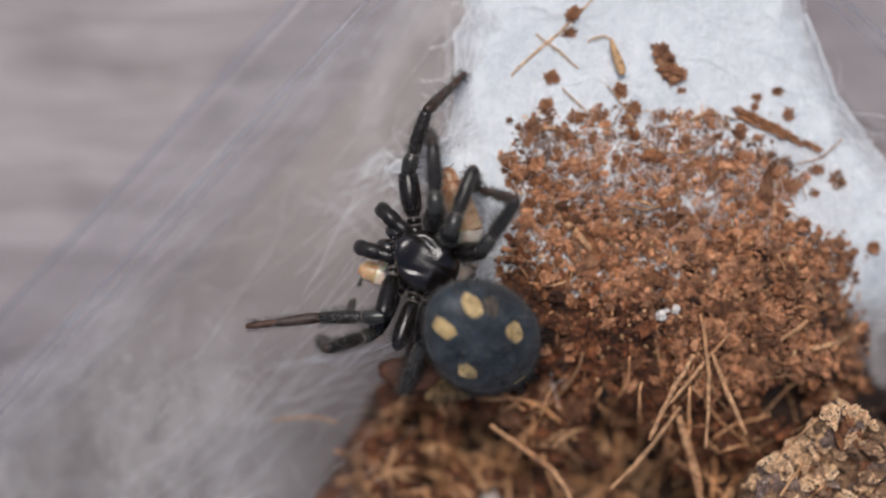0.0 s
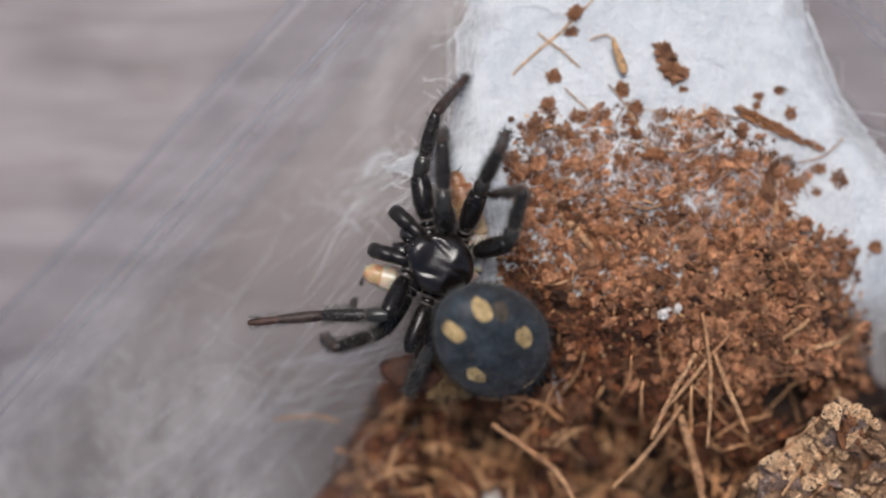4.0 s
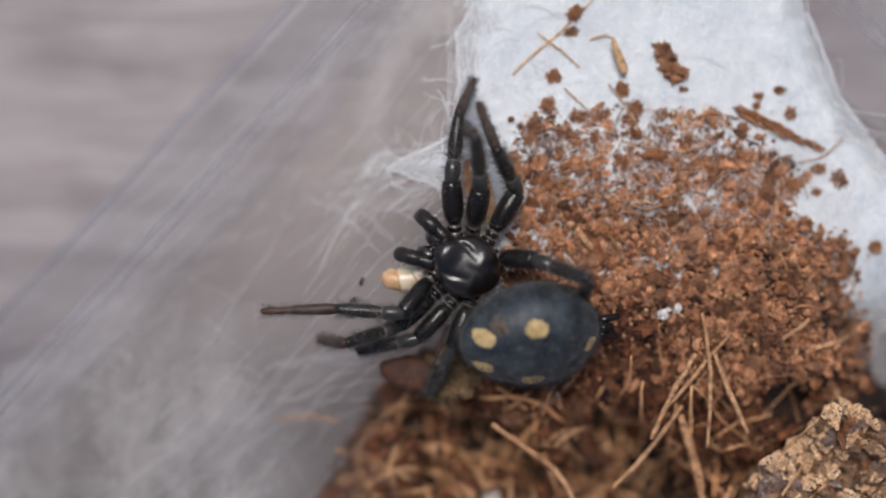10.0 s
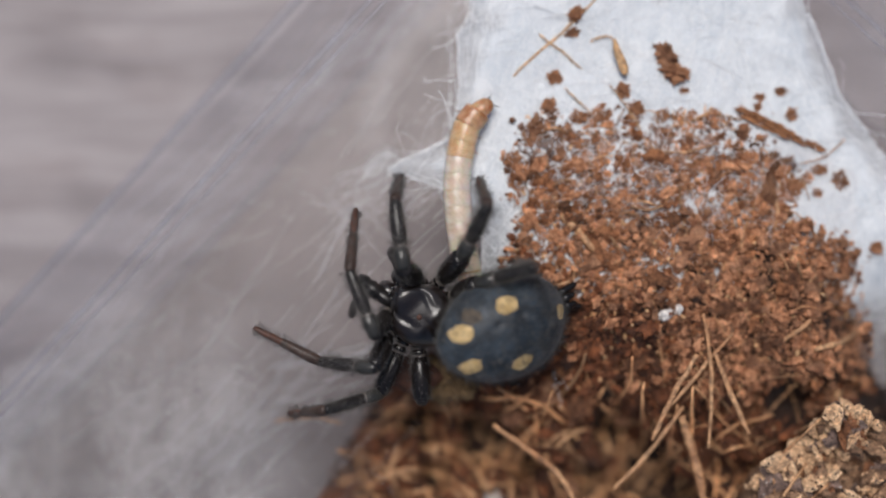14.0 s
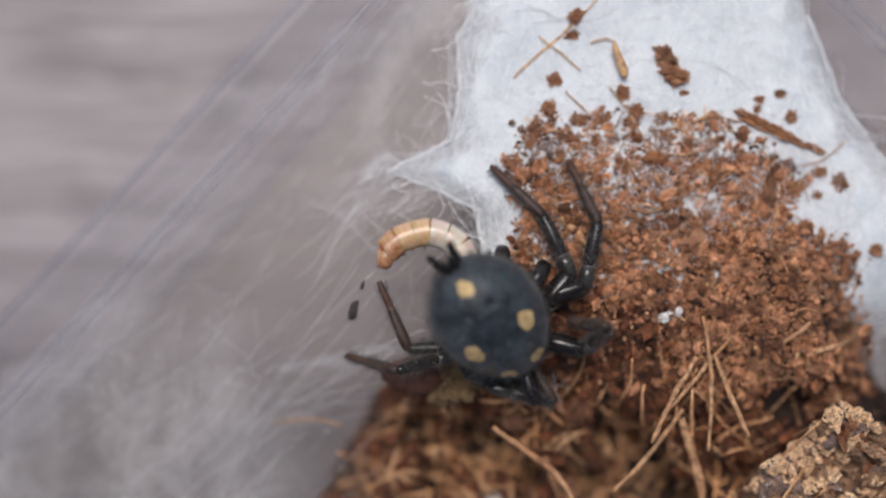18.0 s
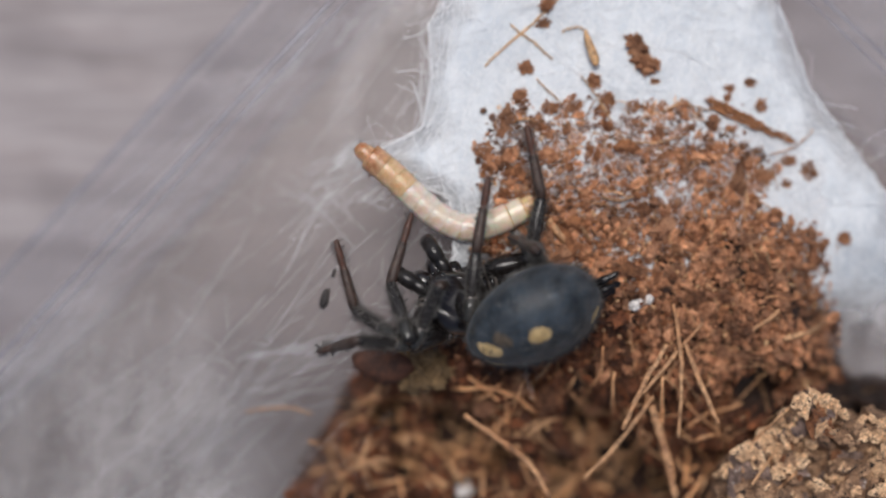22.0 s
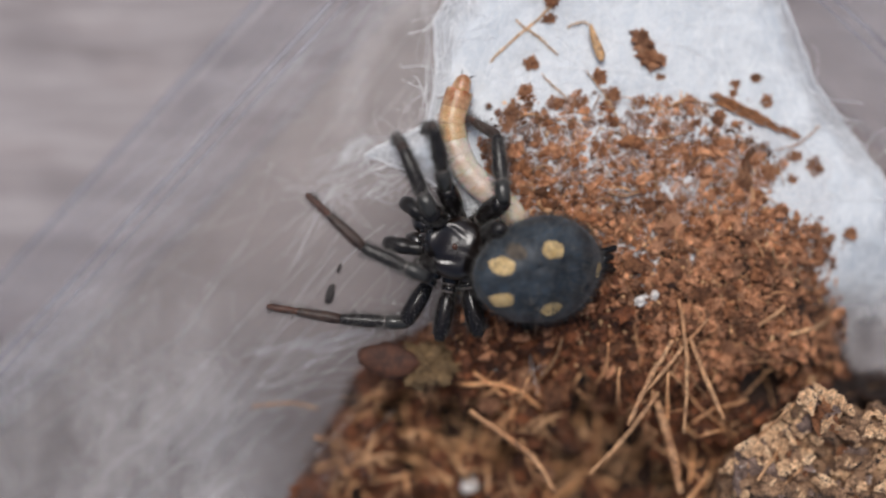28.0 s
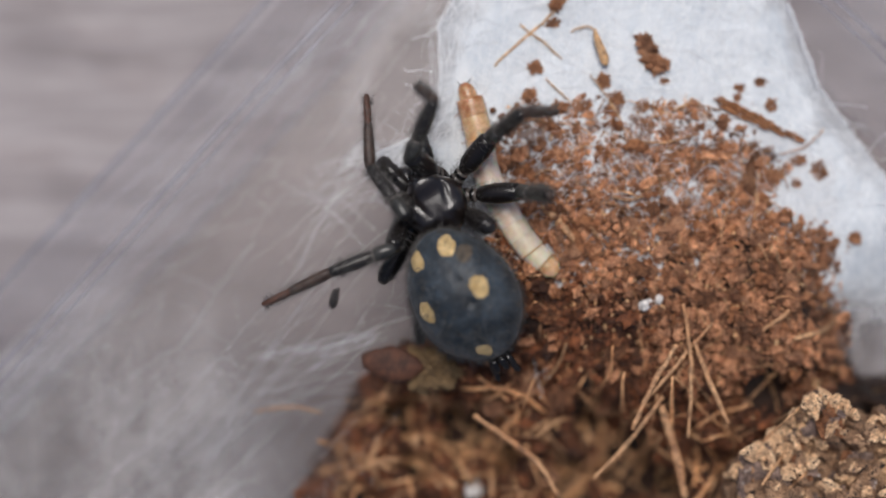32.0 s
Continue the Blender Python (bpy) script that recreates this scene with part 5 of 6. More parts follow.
act(11.5, (3.76, 3.21, 128), (6.62, -1.13, -53, -54, 0, 0),
    [(3.99, 7.50, 3.28, 8.64, 1.70, 10.64), (7.13, 6.50, 5.56, 9.21, 4.22, 8.58), (8.56, 6.58, 8.13, 6.78, 7.13, 6.36), (10.13, 3.21, 9.13, 3.21, 4.73, 3.21),
     (-0.15, 2.64, -3.44, 2.36, -5.73, 1.56), (-2.73, -0.07, -3.73, 0.79, -5.50, -0.21), (-1.87, -1.64, -2.16, -0.50, -2.58, 0.07), (0.99, -2.64, 0.13, -2.78, -0.01, -2.70)],
    [(1.13, 7.64), (2.27, 6.36), (3.70, 4.64), (4.28, 2.64), (2.56, 1.21), (-0.01, 1.50), (-2.87, 1.64)])
act(12, (4.07, 5.08, 124), (5.50, 0.63, -60, -54, 0, 0),
    [(4.30, 10.88, 2.87, 10.22, 1.41, 10.79), (7.44, 10.31, 4.78, 11.25, 3.44, 13.08), (8.64, 7.17, 7.78, 7.45, 6.64, 7.31), (9.93, 3.60, 8.96, 3.84, 4.69, 4.92),
     (-0.22, 5.74, -3.36, 6.51, -7.71, 6.74), (-3.51, 2.31, -4.51, 1.31, -5.42, 0.03), (-2.28, 0.60, -3.36, 1.03, -4.51, 0.45), (0.21, -0.12, -0.22, 0.45, -0.51, 1.31)],
    [(2.07, 8.17), (2.35, 6.45), (3.49, 5.02), (4.35, 3.60), (3.21, 2.45), (1.21, 2.45), (-0.51, 1.88)])
act(12.5, (3.69, 2.17, 120), (5.40, -2.40, -60, -57, 0, 0),
    [(4.49, 4.88, 3.69, 8.02, 2.17, 10.45), (6.69, 5.31, 5.55, 8.02, 4.20, 12.08), (9.12, 4.02, 7.83, 4.88, 6.97, 5.17), (9.12, 0.88, 8.40, 1.17, 7.26, 1.74),
     (-0.17, 3.60, -2.31, 6.02, -6.09, 8.31), (-2.31, 0.25, -3.31, 0.74, -5.37, 0.17), (0.69, -0.83, -1.74, -1.46, -2.89, -0.40), (0.54, -3.83, -0.17, -3.26, 0.97, -0.83)],
    [(-0.89, 7.60), (0.69, 6.45), (2.12, 5.17), (3.26, 3.17), (3.26, 1.45), (1.26, 0.88), (-1.60, 1.74)])
act(13, (4.06, 1.73, 119), (5.91, -2.41, -62, -58, 0, 0),
    [(4.49, 6.58, 3.63, 8.87, 2.43, 10.87), (6.63, 7.30, 4.91, 9.15, 3.86, 12.44), (8.77, 5.15, 7.77, 5.73, 6.63, 5.73), (10.06, 1.58, 9.06, 1.61, 4.66, 1.71),
     (0.48, 2.44, -2.80, 4.44, -6.95, 5.78), (-2.00, -0.56, -3.66, 1.01, -5.75, 0.64), (-0.37, -2.84, -1.37, -1.13, -2.23, -0.27), (0.48, -3.84, 0.20, -3.13, 0.06, -2.27)],
    [(1.06, 7.72), (1.77, 5.87), (2.63, 3.58), (3.77, 1.73), (2.34, 0.58), (-0.23, 0.87), (-2.57, 0.73)])
act(13.5, (-0.82, -4.00, 130), (3.19, -5.37, 15, 0, 10, 0),
    [(-1.39, -3.95, -3.25, -0.80, -5.16, 2.77), (3.19, -2.52, 4.27, 0.91, 1.90, 4.62), (4.33, -4.80, 6.04, -2.52, 6.19, -1.66), (4.33, -5.09, 5.47, -4.23, 6.04, -2.52),
     (-3.39, -6.66, -6.10, -4.09, -7.73, 0.05), (-2.39, -8.09, -4.53, -9.09, -7.53, -7.66), (-3.39, -8.80, -5.39, -9.37, -7.10, -9.66), (-1.39, -8.80, -1.27, -7.81, -0.75, -3.44)],
    [(3.19, -4.37), (2.76, -2.86), (3.04, -0.52), (3.19, 1.48), (2.33, 2.68), (0.90, 2.05), (-0.82, 1.05), (-2.39, 0.57)])
act(14, (-1.53, -3.75, 132), (3.27, -4.61, 22, -24, 14, 0),
    [(-2.53, -1.04, -2.81, 1.39, -2.67, 4.39), (1.05, -0.32, 1.90, 1.39, 1.90, 4.25), (1.90, -2.04, 3.05, -1.75, 4.19, -0.89), (2.47, -2.61, 1.51, -2.88, -2.72, -4.09),
     (-3.96, -4.61, -5.81, -0.89, -5.30, 2.59), (-4.10, -6.66, -7.62, -6.61, -11.67, -4.46), (-4.10, -9.03, -6.96, -9.46, -10.10, -9.89), (-1.38, -9.18, -1.41, -8.18, -1.53, -3.78)],
    [(2.62, 8.67), (1.33, 7.67), (0.90, 5.96), (0.62, 3.96), (0.76, 1.96), (0.96, 0.53), (1.33, -1.46)])
act(14.5, (-1.44, -2.57, 132), (3.70, -3.63, 20, 0, 30, 0),
    [(-2.87, -0.57, -2.64, 1.43, -2.58, 4.63), (0.56, -1.43, 2.70, 0.86, 4.56, 3.43), (1.99, -1.43, 3.13, -0.86, 4.28, -0.29), (2.56, -2.00, 1.57, -2.14, -2.79, -2.76),
     (-4.01, -4.57, -5.73, -1.43, -5.24, 2.63), (-2.87, -6.00, -6.73, -7.00, -10.87, -5.08), (-3.44, -7.85, -4.30, -7.43, -5.73, -6.57), (-2.30, -7.14, -2.11, -6.16, -1.30, -1.83)],
    [(3.70, 2.00), (3.13, 3.28), (1.70, 3.71), (0.42, 2.86), (0.42, 1.14), (1.42, -0.00), (2.56, -0.86)])
act(16.5, (-0.92, -2.29, 262), (0.88, 2.05, 92, 8, 10, 1.5),
    [(-2.83, -7.29, -4.69, -8.34, -7.61, -8.29), (-2.98, -6.29, -6.83, -6.14, -9.84, -4.20), (-2.55, -3.57, -6.12, -2.72, -10.18, -0.57), (-3.40, -0.29, -4.55, 3.71, -2.83, 5.48),
     (2.03, -6.29, 1.60, -5.14, 1.03, -4.57), (5.46, -3.14, 5.03, -2.29, 3.88, -1.72), (5.17, -0.57, 5.46, 0.28, 4.17, 1.14), (4.46, 3.14, 4.23, 6.99, 3.37, 12.71)],
    [(-5.49, -1.94), (-4.12, -0.86), (-2.40, -0.57), (-0.69, -1.14), (0.74, -0.00), (0.74, 1.71), (-0.12, 3.42)])
act(17, (-0.88, -4.63, 270), (-0.36, -1.77, 88, 22, 12, 1.5),
    [(-3.30, -8.05, -8.16, -9.42, -10.22, -8.91), (-2.88, -7.34, -5.59, -8.91, -7.88, -8.05), (-6.73, -5.20, -7.31, -1.63, -4.45, 1.23), (-5.45, -3.34, -5.16, 1.37, -3.02, 5.23),
     (0.70, -8.05, 0.41, -7.48, 0.13, -6.91), (2.98, -6.91, 2.70, -6.05, 2.13, -5.20), (3.84, -4.05, 3.27, -3.48, 2.70, -2.34), (4.56, -3.05, 3.78, 1.09, 2.27, 5.23)],
    [(-4.45, -0.63), (-3.30, 0.23), (-1.59, 0.23), (-0.16, -0.63), (0.41, -2.34), (-0.45, -4.05), (-1.30, -3.48), (-1.59, -1.77)])
act(17.5, (2.58, -2.73, 370), (-0.71, -3.15, 133, 5, -26, 1.5),
    [(7.58, -5.44, 8.44, -3.58, 9.29, -1.30), (6.86, -1.87, 5.72, 0.99, 1.43, 1.22), (-2.28, -6.15, -3.42, -7.01, -6.71, -5.73), (-4.85, -3.58, -5.20, 0.70, -3.00, 5.70),
     (8.29, -2.44, 8.87, -1.30, 9.38, 1.56), (6.86, -1.87, 5.44, -0.73, 4.29, 0.99), (4.29, -5.87, 4.01, -7.01, 3.72, -7.87), (5.44, -0.44, 4.01, 2.70, 2.43, 5.27)],
    [(-2.42, 0.64), (-0.85, 1.27), (0.86, 0.84), (1.43, -0.73), (0.29, -2.44), (-1.42, -2.44), (-2.57, -3.58)])
act(18, (3.34, -3.90, 430), (2.64, -3.91, 127, 24, -5, 1.2),
    [(9.92, -1.47, 9.06, 1.96, 7.20, 5.53), (8.06, -0.47, 5.63, 2.38, 2.63, 5.10), (9.78, -6.18, 9.35, -4.76, 7.63, -4.18), (5.35, -9.04, 4.98, -8.11, 3.39, -4.01),
     (0.63, -8.61, -2.80, -5.76, -4.23, -1.04), (-0.37, -8.47, -2.94, -7.04, -6.37, -6.04), (1.34, -8.18, 1.77, -7.28, 3.63, -3.29), (3.06, -9.04, 3.11, -8.04, 3.36, -3.65)],
    [(-3.66, -0.90), (-3.51, 0.24), (-2.37, 0.96), (-0.66, 1.24), (0.92, 0.53), (1.34, -1.04), (1.92, -2.76), (2.49, -4.47)])
act(19, (5.53, -4.94, 445), (5.66, -5.08, 112, 38, 3, 1.2),
    [(11.25, -0.94, 9.91, 2.06, 6.76, 5.34), (9.68, -3.51, 7.53, -0.08, 3.39, 2.49), (11.25, -2.08, 9.25, 0.49, 7.82, 1.92), (9.82, -5.51, 8.83, -5.38, 4.47, -4.80),
     (-0.18, -6.37, 0.67, -3.80, 1.16, -1.37), (-1.04, -6.65, -1.84, -3.51, -1.33, 0.49), (0.96, -9.08, -2.18, -7.94, -5.76, -6.22), (2.67, -6.37, 2.82, -8.94, 2.10, -9.22)],
    [(-2.76, 1.77), (-1.76, 2.63), (-0.47, 1.34), (1.25, -0.51), (2.82, -1.51), (3.82, -2.23), (5.25, -3.80), (6.68, -5.22)])
act(20, (5.80, -4.33, 452), (6.03, -5.76, 106, 50, 0, 1.2),
    [(10.89, -1.53, 9.17, 2.61, 6.89, 6.32), (10.46, -3.25, 9.32, -0.82, 5.74, -0.25), (10.60, -3.96, 9.46, -2.11, 8.32, -1.82), (9.75, -4.96, 8.76, -4.80, 4.41, -4.11),
     (0.31, -6.39, -0.40, -4.11, 0.83, 0.18), (-1.26, -6.39, -1.97, -3.25, -0.11, 1.04), (0.60, -8.82, -2.26, -7.68, -5.83, -5.96), (0.46, -8.53, 2.31, -5.25, 3.17, -4.96)],
    [(-3.74, 5.55), (-2.26, 4.18), (-0.54, 2.75), (1.46, 1.61), (3.46, 0.75), (5.17, -0.39), (5.89, -2.25)])
act(21, (5.59, -4.49, 465), (7.73, -5.81, 55, 30, 45, 1.2),
    [(10.16, -1.01, 8.87, 2.42, 7.01, 6.42), (9.87, -1.15, 7.01, -0.44, 4.44, 0.28), (9.59, -2.44, 8.44, -2.44, 7.30, -3.01), (9.87, -4.15, 8.88, -4.23, 4.49, -4.58),
     (0.58, -5.58, 0.73, -3.29, 1.16, -0.72), (-1.13, -6.15, -1.62, -2.72, 0.30, 1.79), (0.30, -8.58, -2.99, -7.44, -5.99, -5.72), (2.87, -8.86, 1.01, -6.15, 0.73, -5.29)],
    [(-4.42, 4.90), (-2.99, 4.27), (-0.99, 3.70), (0.44, 2.56), (1.87, 0.70), (3.30, -1.01), (4.73, -2.44), (6.39, -2.72)])
act(21.5, (3.95, -5.00, 478), (7.15, -6.14, 42, 30, 38, 1.5),
    [(9.81, -2.15, 8.38, 2.14, 6.95, 6.42), (9.52, -1.72, 7.66, 1.85, 6.38, 4.99), (9.52, -1.72, 7.66, 0.42, 6.24, 1.85), (9.95, -3.86, 8.97, -4.05, 4.65, -4.87),
     (1.95, -7.00, 3.66, -3.86, 4.52, -3.57), (-1.05, -6.43, -1.68, -2.57, 0.29, 1.14), (-1.91, -6.43, -4.20, -4.00, -5.20, 0.57), (-0.62, -6.86, -2.91, -6.43, -5.91, -6.86)],
    [(-3.77, 5.19), (-2.34, 4.42), (-0.62, 3.28), (0.81, 1.85), (1.95, 0.42), (3.66, -0.58), (5.66, -0.63), (7.61, -0.29)])
act(22, (2.31, -3.61, 495), (6.87, -4.55, 26, 0, 60, 0.5),
    [(3.02, -4.46, 3.60, 0.25, 4.31, 4.25), (8.45, -0.89, 7.45, 2.96, 6.37, 7.39), (8.17, -1.46, 7.03, -0.61, 5.88, -0.04), (8.74, -2.03, 7.77, -2.27, 3.49, -3.32),
     (-0.12, -6.03, 1.31, -2.75, 2.17, -2.61), (-0.26, -5.61, -1.55, -2.61, -0.26, 1.68), (-1.26, -5.61, -3.61, -4.18, -4.92, 0.48), (-0.41, -6.18, -2.98, -6.03, -6.26, -6.75)],
    [(-3.49, 5.45), (-1.55, 3.96), (-0.12, 2.53), (1.31, 1.25), (3.02, 0.54), (4.74, 1.05), (7.03, 2.19)])
act(23, (0.85, -3.31, 508), (6.04, -5.41, 20, 0, 42, 0),
    [(-1.72, -2.89, -2.44, 1.11, -1.35, 3.77), (1.99, -2.60, 2.14, 2.11, 1.99, 3.40), (3.71, -2.74, 4.85, -1.60, 6.00, 0.68), (4.28, -3.31, 3.28, -3.31, -1.12, -3.31),
     (-1.29, -5.88, -4.24, -3.46, -4.72, 0.46), (-1.72, -6.88, -5.58, -6.03, -10.07, -4.68), (-0.29, -7.03, 0.00, -6.07, 1.30, -1.87), (1.14, -7.03, 1.06, -6.03, 0.72, -1.64)],
    [(-3.58, 5.68), (-2.29, 4.54), (-0.58, 2.97), (1.14, 1.26), (3.14, 0.11), (4.85, -0.74), (6.57, -1.37)])
act(24, (-0.43, -3.51, 508), (4.66, -5.52, 24, 0, 38, 0),
    [(-2.20, -3.94, -3.14, -0.08, -2.29, 2.69), (0.14, -3.94, 0.86, 0.63, 1.14, 1.77), (2.43, -3.37, 3.57, -2.80, 4.72, -1.65), (3.57, -3.65, 2.57, -3.62, -1.82, -3.46),
     (-1.86, -6.08, -4.66, -3.37, -4.94, 0.35), (-1.72, -6.94, -5.72, -6.37, -9.80, -4.14), (-1.86, -7.94, -3.14, -8.37, -6.15, -7.79), (-0.43, -7.37, -0.43, -6.37, -0.43, -1.97)],
    [(-4.14, 5.14), (-2.72, 3.92), (-1.29, 2.34), (0.14, 0.92), (1.86, -0.23), (3.57, -1.51), (5.14, -2.37)])
act(25, (-0.96, -3.86, 500), (1.33, -8.15, -30, 0, 42, 0),
    [(-1.67, 0.28, -0.82, 3.42, 0.41, 5.28), (1.47, -0.01, 1.33, 0.85, 1.76, 1.57), (1.04, -5.15, 0.20, -4.61, -3.50, -2.23), (1.33, -6.29, 0.64, -5.56, -2.37, -2.36),
     (-3.67, -5.15, -5.67, -1.72, -5.19, 0.57), (-5.39, -3.58, -8.68, -2.72, -11.53, -1.29), (-4.53, -7.72, -6.82, -8.57, -9.76, -10.52), (-2.67, -7.72, -2.27, -6.80, -0.48, -2.78)],
    [(-4.82, 4.56), (-2.96, 2.99), (-1.24, 1.85), (0.47, 0.99), (2.04, -0.29), (2.53, -2.29), (3.16, -5.43)])
act(25.5, (0.53, -1.75, 515), (4.76, -5.80, -25, 0, 20, 0),
    [(-1.61, 1.25, -2.18, 4.54, -1.90, 6.25), (0.82, 2.11, 0.82, 3.97, 0.59, 5.45), (2.54, -1.32, 3.39, 1.11, 3.68, 2.11), (4.54, -2.32, 3.55, -2.18, -0.81, -1.55),
     (-1.47, -3.32, -4.75, -0.75, -6.04, 2.97), (-4.04, -6.74, -6.75, -8.03, -9.47, -10.31), (-0.47, -6.32, -0.25, -5.34, 0.69, -1.04), (0.82, -7.46, 0.77, -6.46, 0.55, -2.06)],
    [(-3.38, 5.45), (-2.32, 3.97), (-0.89, 2.82), (-0.04, 1.40), (1.39, -0.32), (3.68, -0.89), (5.68, -0.89), (7.54, -0.37)])
act(27.5, (0.52, 0.80, 520), (5.58, -0.91, 14, 0, 21, 0),
    [(-1.48, 3.08, -1.91, 5.08, -2.19, 6.37), (0.44, 4.94, 0.38, 6.08, 1.10, 5.80), (2.67, 1.94, 3.53, 4.80, 3.04, 6.80), (3.38, 1.09, 2.39, 0.99, -1.99, 0.55),
     (-1.19, -0.77, -4.19, 1.80, -6.39, 5.66), (-2.48, -3.48, -6.48, -4.63, -10.62, -5.63), (-0.76, -4.91, -0.54, -3.94, 0.42, 0.36), (1.10, -4.77, 0.99, -3.77, 0.54, 0.60)],
    [(2.68, 9.55), (2.87, 7.94), (2.38, 5.94), (1.81, 3.94), (1.95, 2.23), (3.10, 0.80), (4.53, -0.06), (5.67, -0.91)])
act(28, (1.91, -0.72, 517), (6.80, -2.06, 8, -26, 17, 0),
    [(0.57, 1.28, -0.58, 3.85, -1.72, 6.13), (1.42, 2.71, 1.00, 4.85, 0.08, 6.33), (4.71, 1.99, 4.43, 5.56, 2.14, 7.28), (4.43, 0.28, 3.50, -0.09, -0.59, -1.72),
     (0.14, -2.29, -3.72, -0.58, -6.95, 2.56), (-1.29, -5.58, -5.01, -4.92, -9.72, -4.09), (1.00, -6.15, 1.16, -5.16, 1.89, -0.82), (3.28, -5.72, 3.02, -4.75, 1.85, -0.51)],
    [(2.52, 9.33), (2.14, 8.28), (1.65, 6.71), (2.00, 4.85), (2.85, 3.42), (4.00, 2.56), (5.00, 1.71), (5.85, 0.28), (6.71, -1.15)])
act(29, (0.29, 1.41, 484), (2.84, -3.73, -42, 0, 28, 0),
    [(-1.56, 4.27, -1.13, 6.26, -0.79, 9.35), (1.92, 5.41, 4.01, 6.98, 8.01, 7.12), (2.87, 1.84, 5.44, 2.98, 7.30, 3.75), (3.72, -0.02, 2.80, 0.37, -1.26, 2.06),
     (-2.28, 0.50, -4.85, 2.98, -5.71, 7.26), (-1.71, -1.73, -5.56, -2.73, -9.65, -4.02), (-1.85, -4.16, -1.49, -3.23, 0.09, 0.88), (-0.28, -5.45, -0.19, -4.45, 0.17, -0.06)],
    [(2.07, 9.82), (2.58, 8.83), (3.01, 7.12), (2.72, 5.41), (2.87, 3.69), (3.72, 1.69), (5.15, 0.98), (7.01, 2.32)])
act(30, (0.56, 1.96, 477), (3.79, -2.04, -9, 0, 28, 0),
    [(-1.30, 4.38, -0.73, 6.53, -0.78, 9.38), (2.76, 5.67, 4.99, 7.24, 8.13, 7.38), (3.56, 1.81, 6.99, 2.16, 10.71, 1.10), (4.13, 0.67, 3.19, 1.01, -0.95, 2.50),
     (-1.44, 0.81, -3.73, 3.53, -4.87, 8.10), (-1.73, -1.19, -5.73, -2.61, -9.64, -3.90), (-1.87, -3.76, -1.48, -2.84, 0.24, 1.21), (1.56, -5.47, 1.43, -4.48, 0.84, -0.12)],
    [(1.99, 9.69), (2.65, 8.38), (2.85, 6.67), (2.99, 4.38), (4.13, 2.10), (5.85, 0.96), (7.99, 0.10)])
act(31, (0.51, 2.05, 477), (3.36, -1.87, -14, 0, 28, 0),
    [(-1.21, 4.56, -0.78, 6.56, -0.78, 9.42), (2.79, 5.85, 5.08, 7.42, 8.08, 7.42), (2.22, 2.28, 4.79, 1.70, 7.94, -1.15), (3.94, 0.85, 2.99, 1.18, -1.16, 2.63),
     (-1.92, 1.93, -4.21, 4.85, -5.07, 9.56), (-1.78, -0.87, -5.92, -2.44, -9.73, -3.86), (-1.92, -3.44, -1.52, -2.52, 0.26, 1.50), (1.51, -5.29, 1.37, -4.30, 0.78, 0.06)],
    [(2.73, 9.59), (2.79, 8.27), (2.51, 6.27), (3.08, 4.28), (4.22, 2.56), (5.94, 1.13), (8.37, -0.01)])
act(32, (0.47, 2.09, 482), (2.19, -3.25, -60, -4, 20, 0),
    [(-0.82, 4.81, -0.24, 6.66, -0.73, 9.43), (3.61, 5.81, 5.33, 7.23, 8.19, 7.66), (5.47, 2.81, 6.47, 2.81, 6.76, 2.66), (3.61, 0.81, 2.69, 1.19, -1.38, 2.85),
     (-1.24, 1.38, -3.39, 4.38, -3.53, 8.66), (-1.96, -0.48, -5.96, -2.05, -9.76, -3.90), (-2.53, -2.33, -1.97, -1.51, 0.50, 2.14), (-0.39, -4.62, -0.26, -3.63, 0.30, 0.74)],
    [(2.23, 9.11), (2.47, 8.52), (3.04, 6.52), (3.47, 3.95), (4.76, 1.38), (5.90, -0.33), (7.44, -1.82)])
turn(15.0, [(1.42, 4.00), (0.13, 3.43), (-0.30, 2.00), (0.27, 0.57), (1.70, -0.29), (3.42, -0.57), (4.85, -1.43), (5.42, -2.86)])
turn(15.5, [(-1.73, 2.86), (-1.44, 1.43), (-0.58, 0.14), (0.85, -0.57), (2.56, -0.86), (3.99, -0.57), (4.28, 0.86), (3.13, 1.71), (1.99, 1.14)])
turn(16.0, [(-3.83, 0.28), (-2.69, -0.29), (-1.26, -0.57), (0.17, -0.86), (1.60, -0.57), (2.45, 0.57), (2.17, 2.00), (1.03, 2.85), (0.17, 2.28)])


def resample(line, count=15):
    gaps = [math.dist(a, b) for a, b in zip(line, line[1:])]
    total, out = sum(gaps), []
    for k in range(count):
        want = total * k / (count - 1)
        for (a, b), g in zip(zip(line, line[1:]), gaps):
            if want <= g or b is line[-1]:
                f = min(1.0, want / g)
                out += [a[0] + (b[0] - a[0]) * f, a[1] + (b[1] - a[1]) * f]
                break
            want -= g
    return out


def track():
    """All the numbers of each act as one row."""
    times, rows = [], []
    for t, body, tail, legs, prey in ACTS:
        row = list(body) + list(tail)
        for leg in legs:
            row += leg
        times.append(t)
        rows.append(row)
    lines = sorted([(t, resample(prey)) for t, _, _, _, prey in ACTS] + [(t, resample(prey)) for t, prey in TURNS])
    return np.array(times, float), np.array(rows, float), np.array([t for t, _ in lines], float), np.array([r for _, r in lines], float)


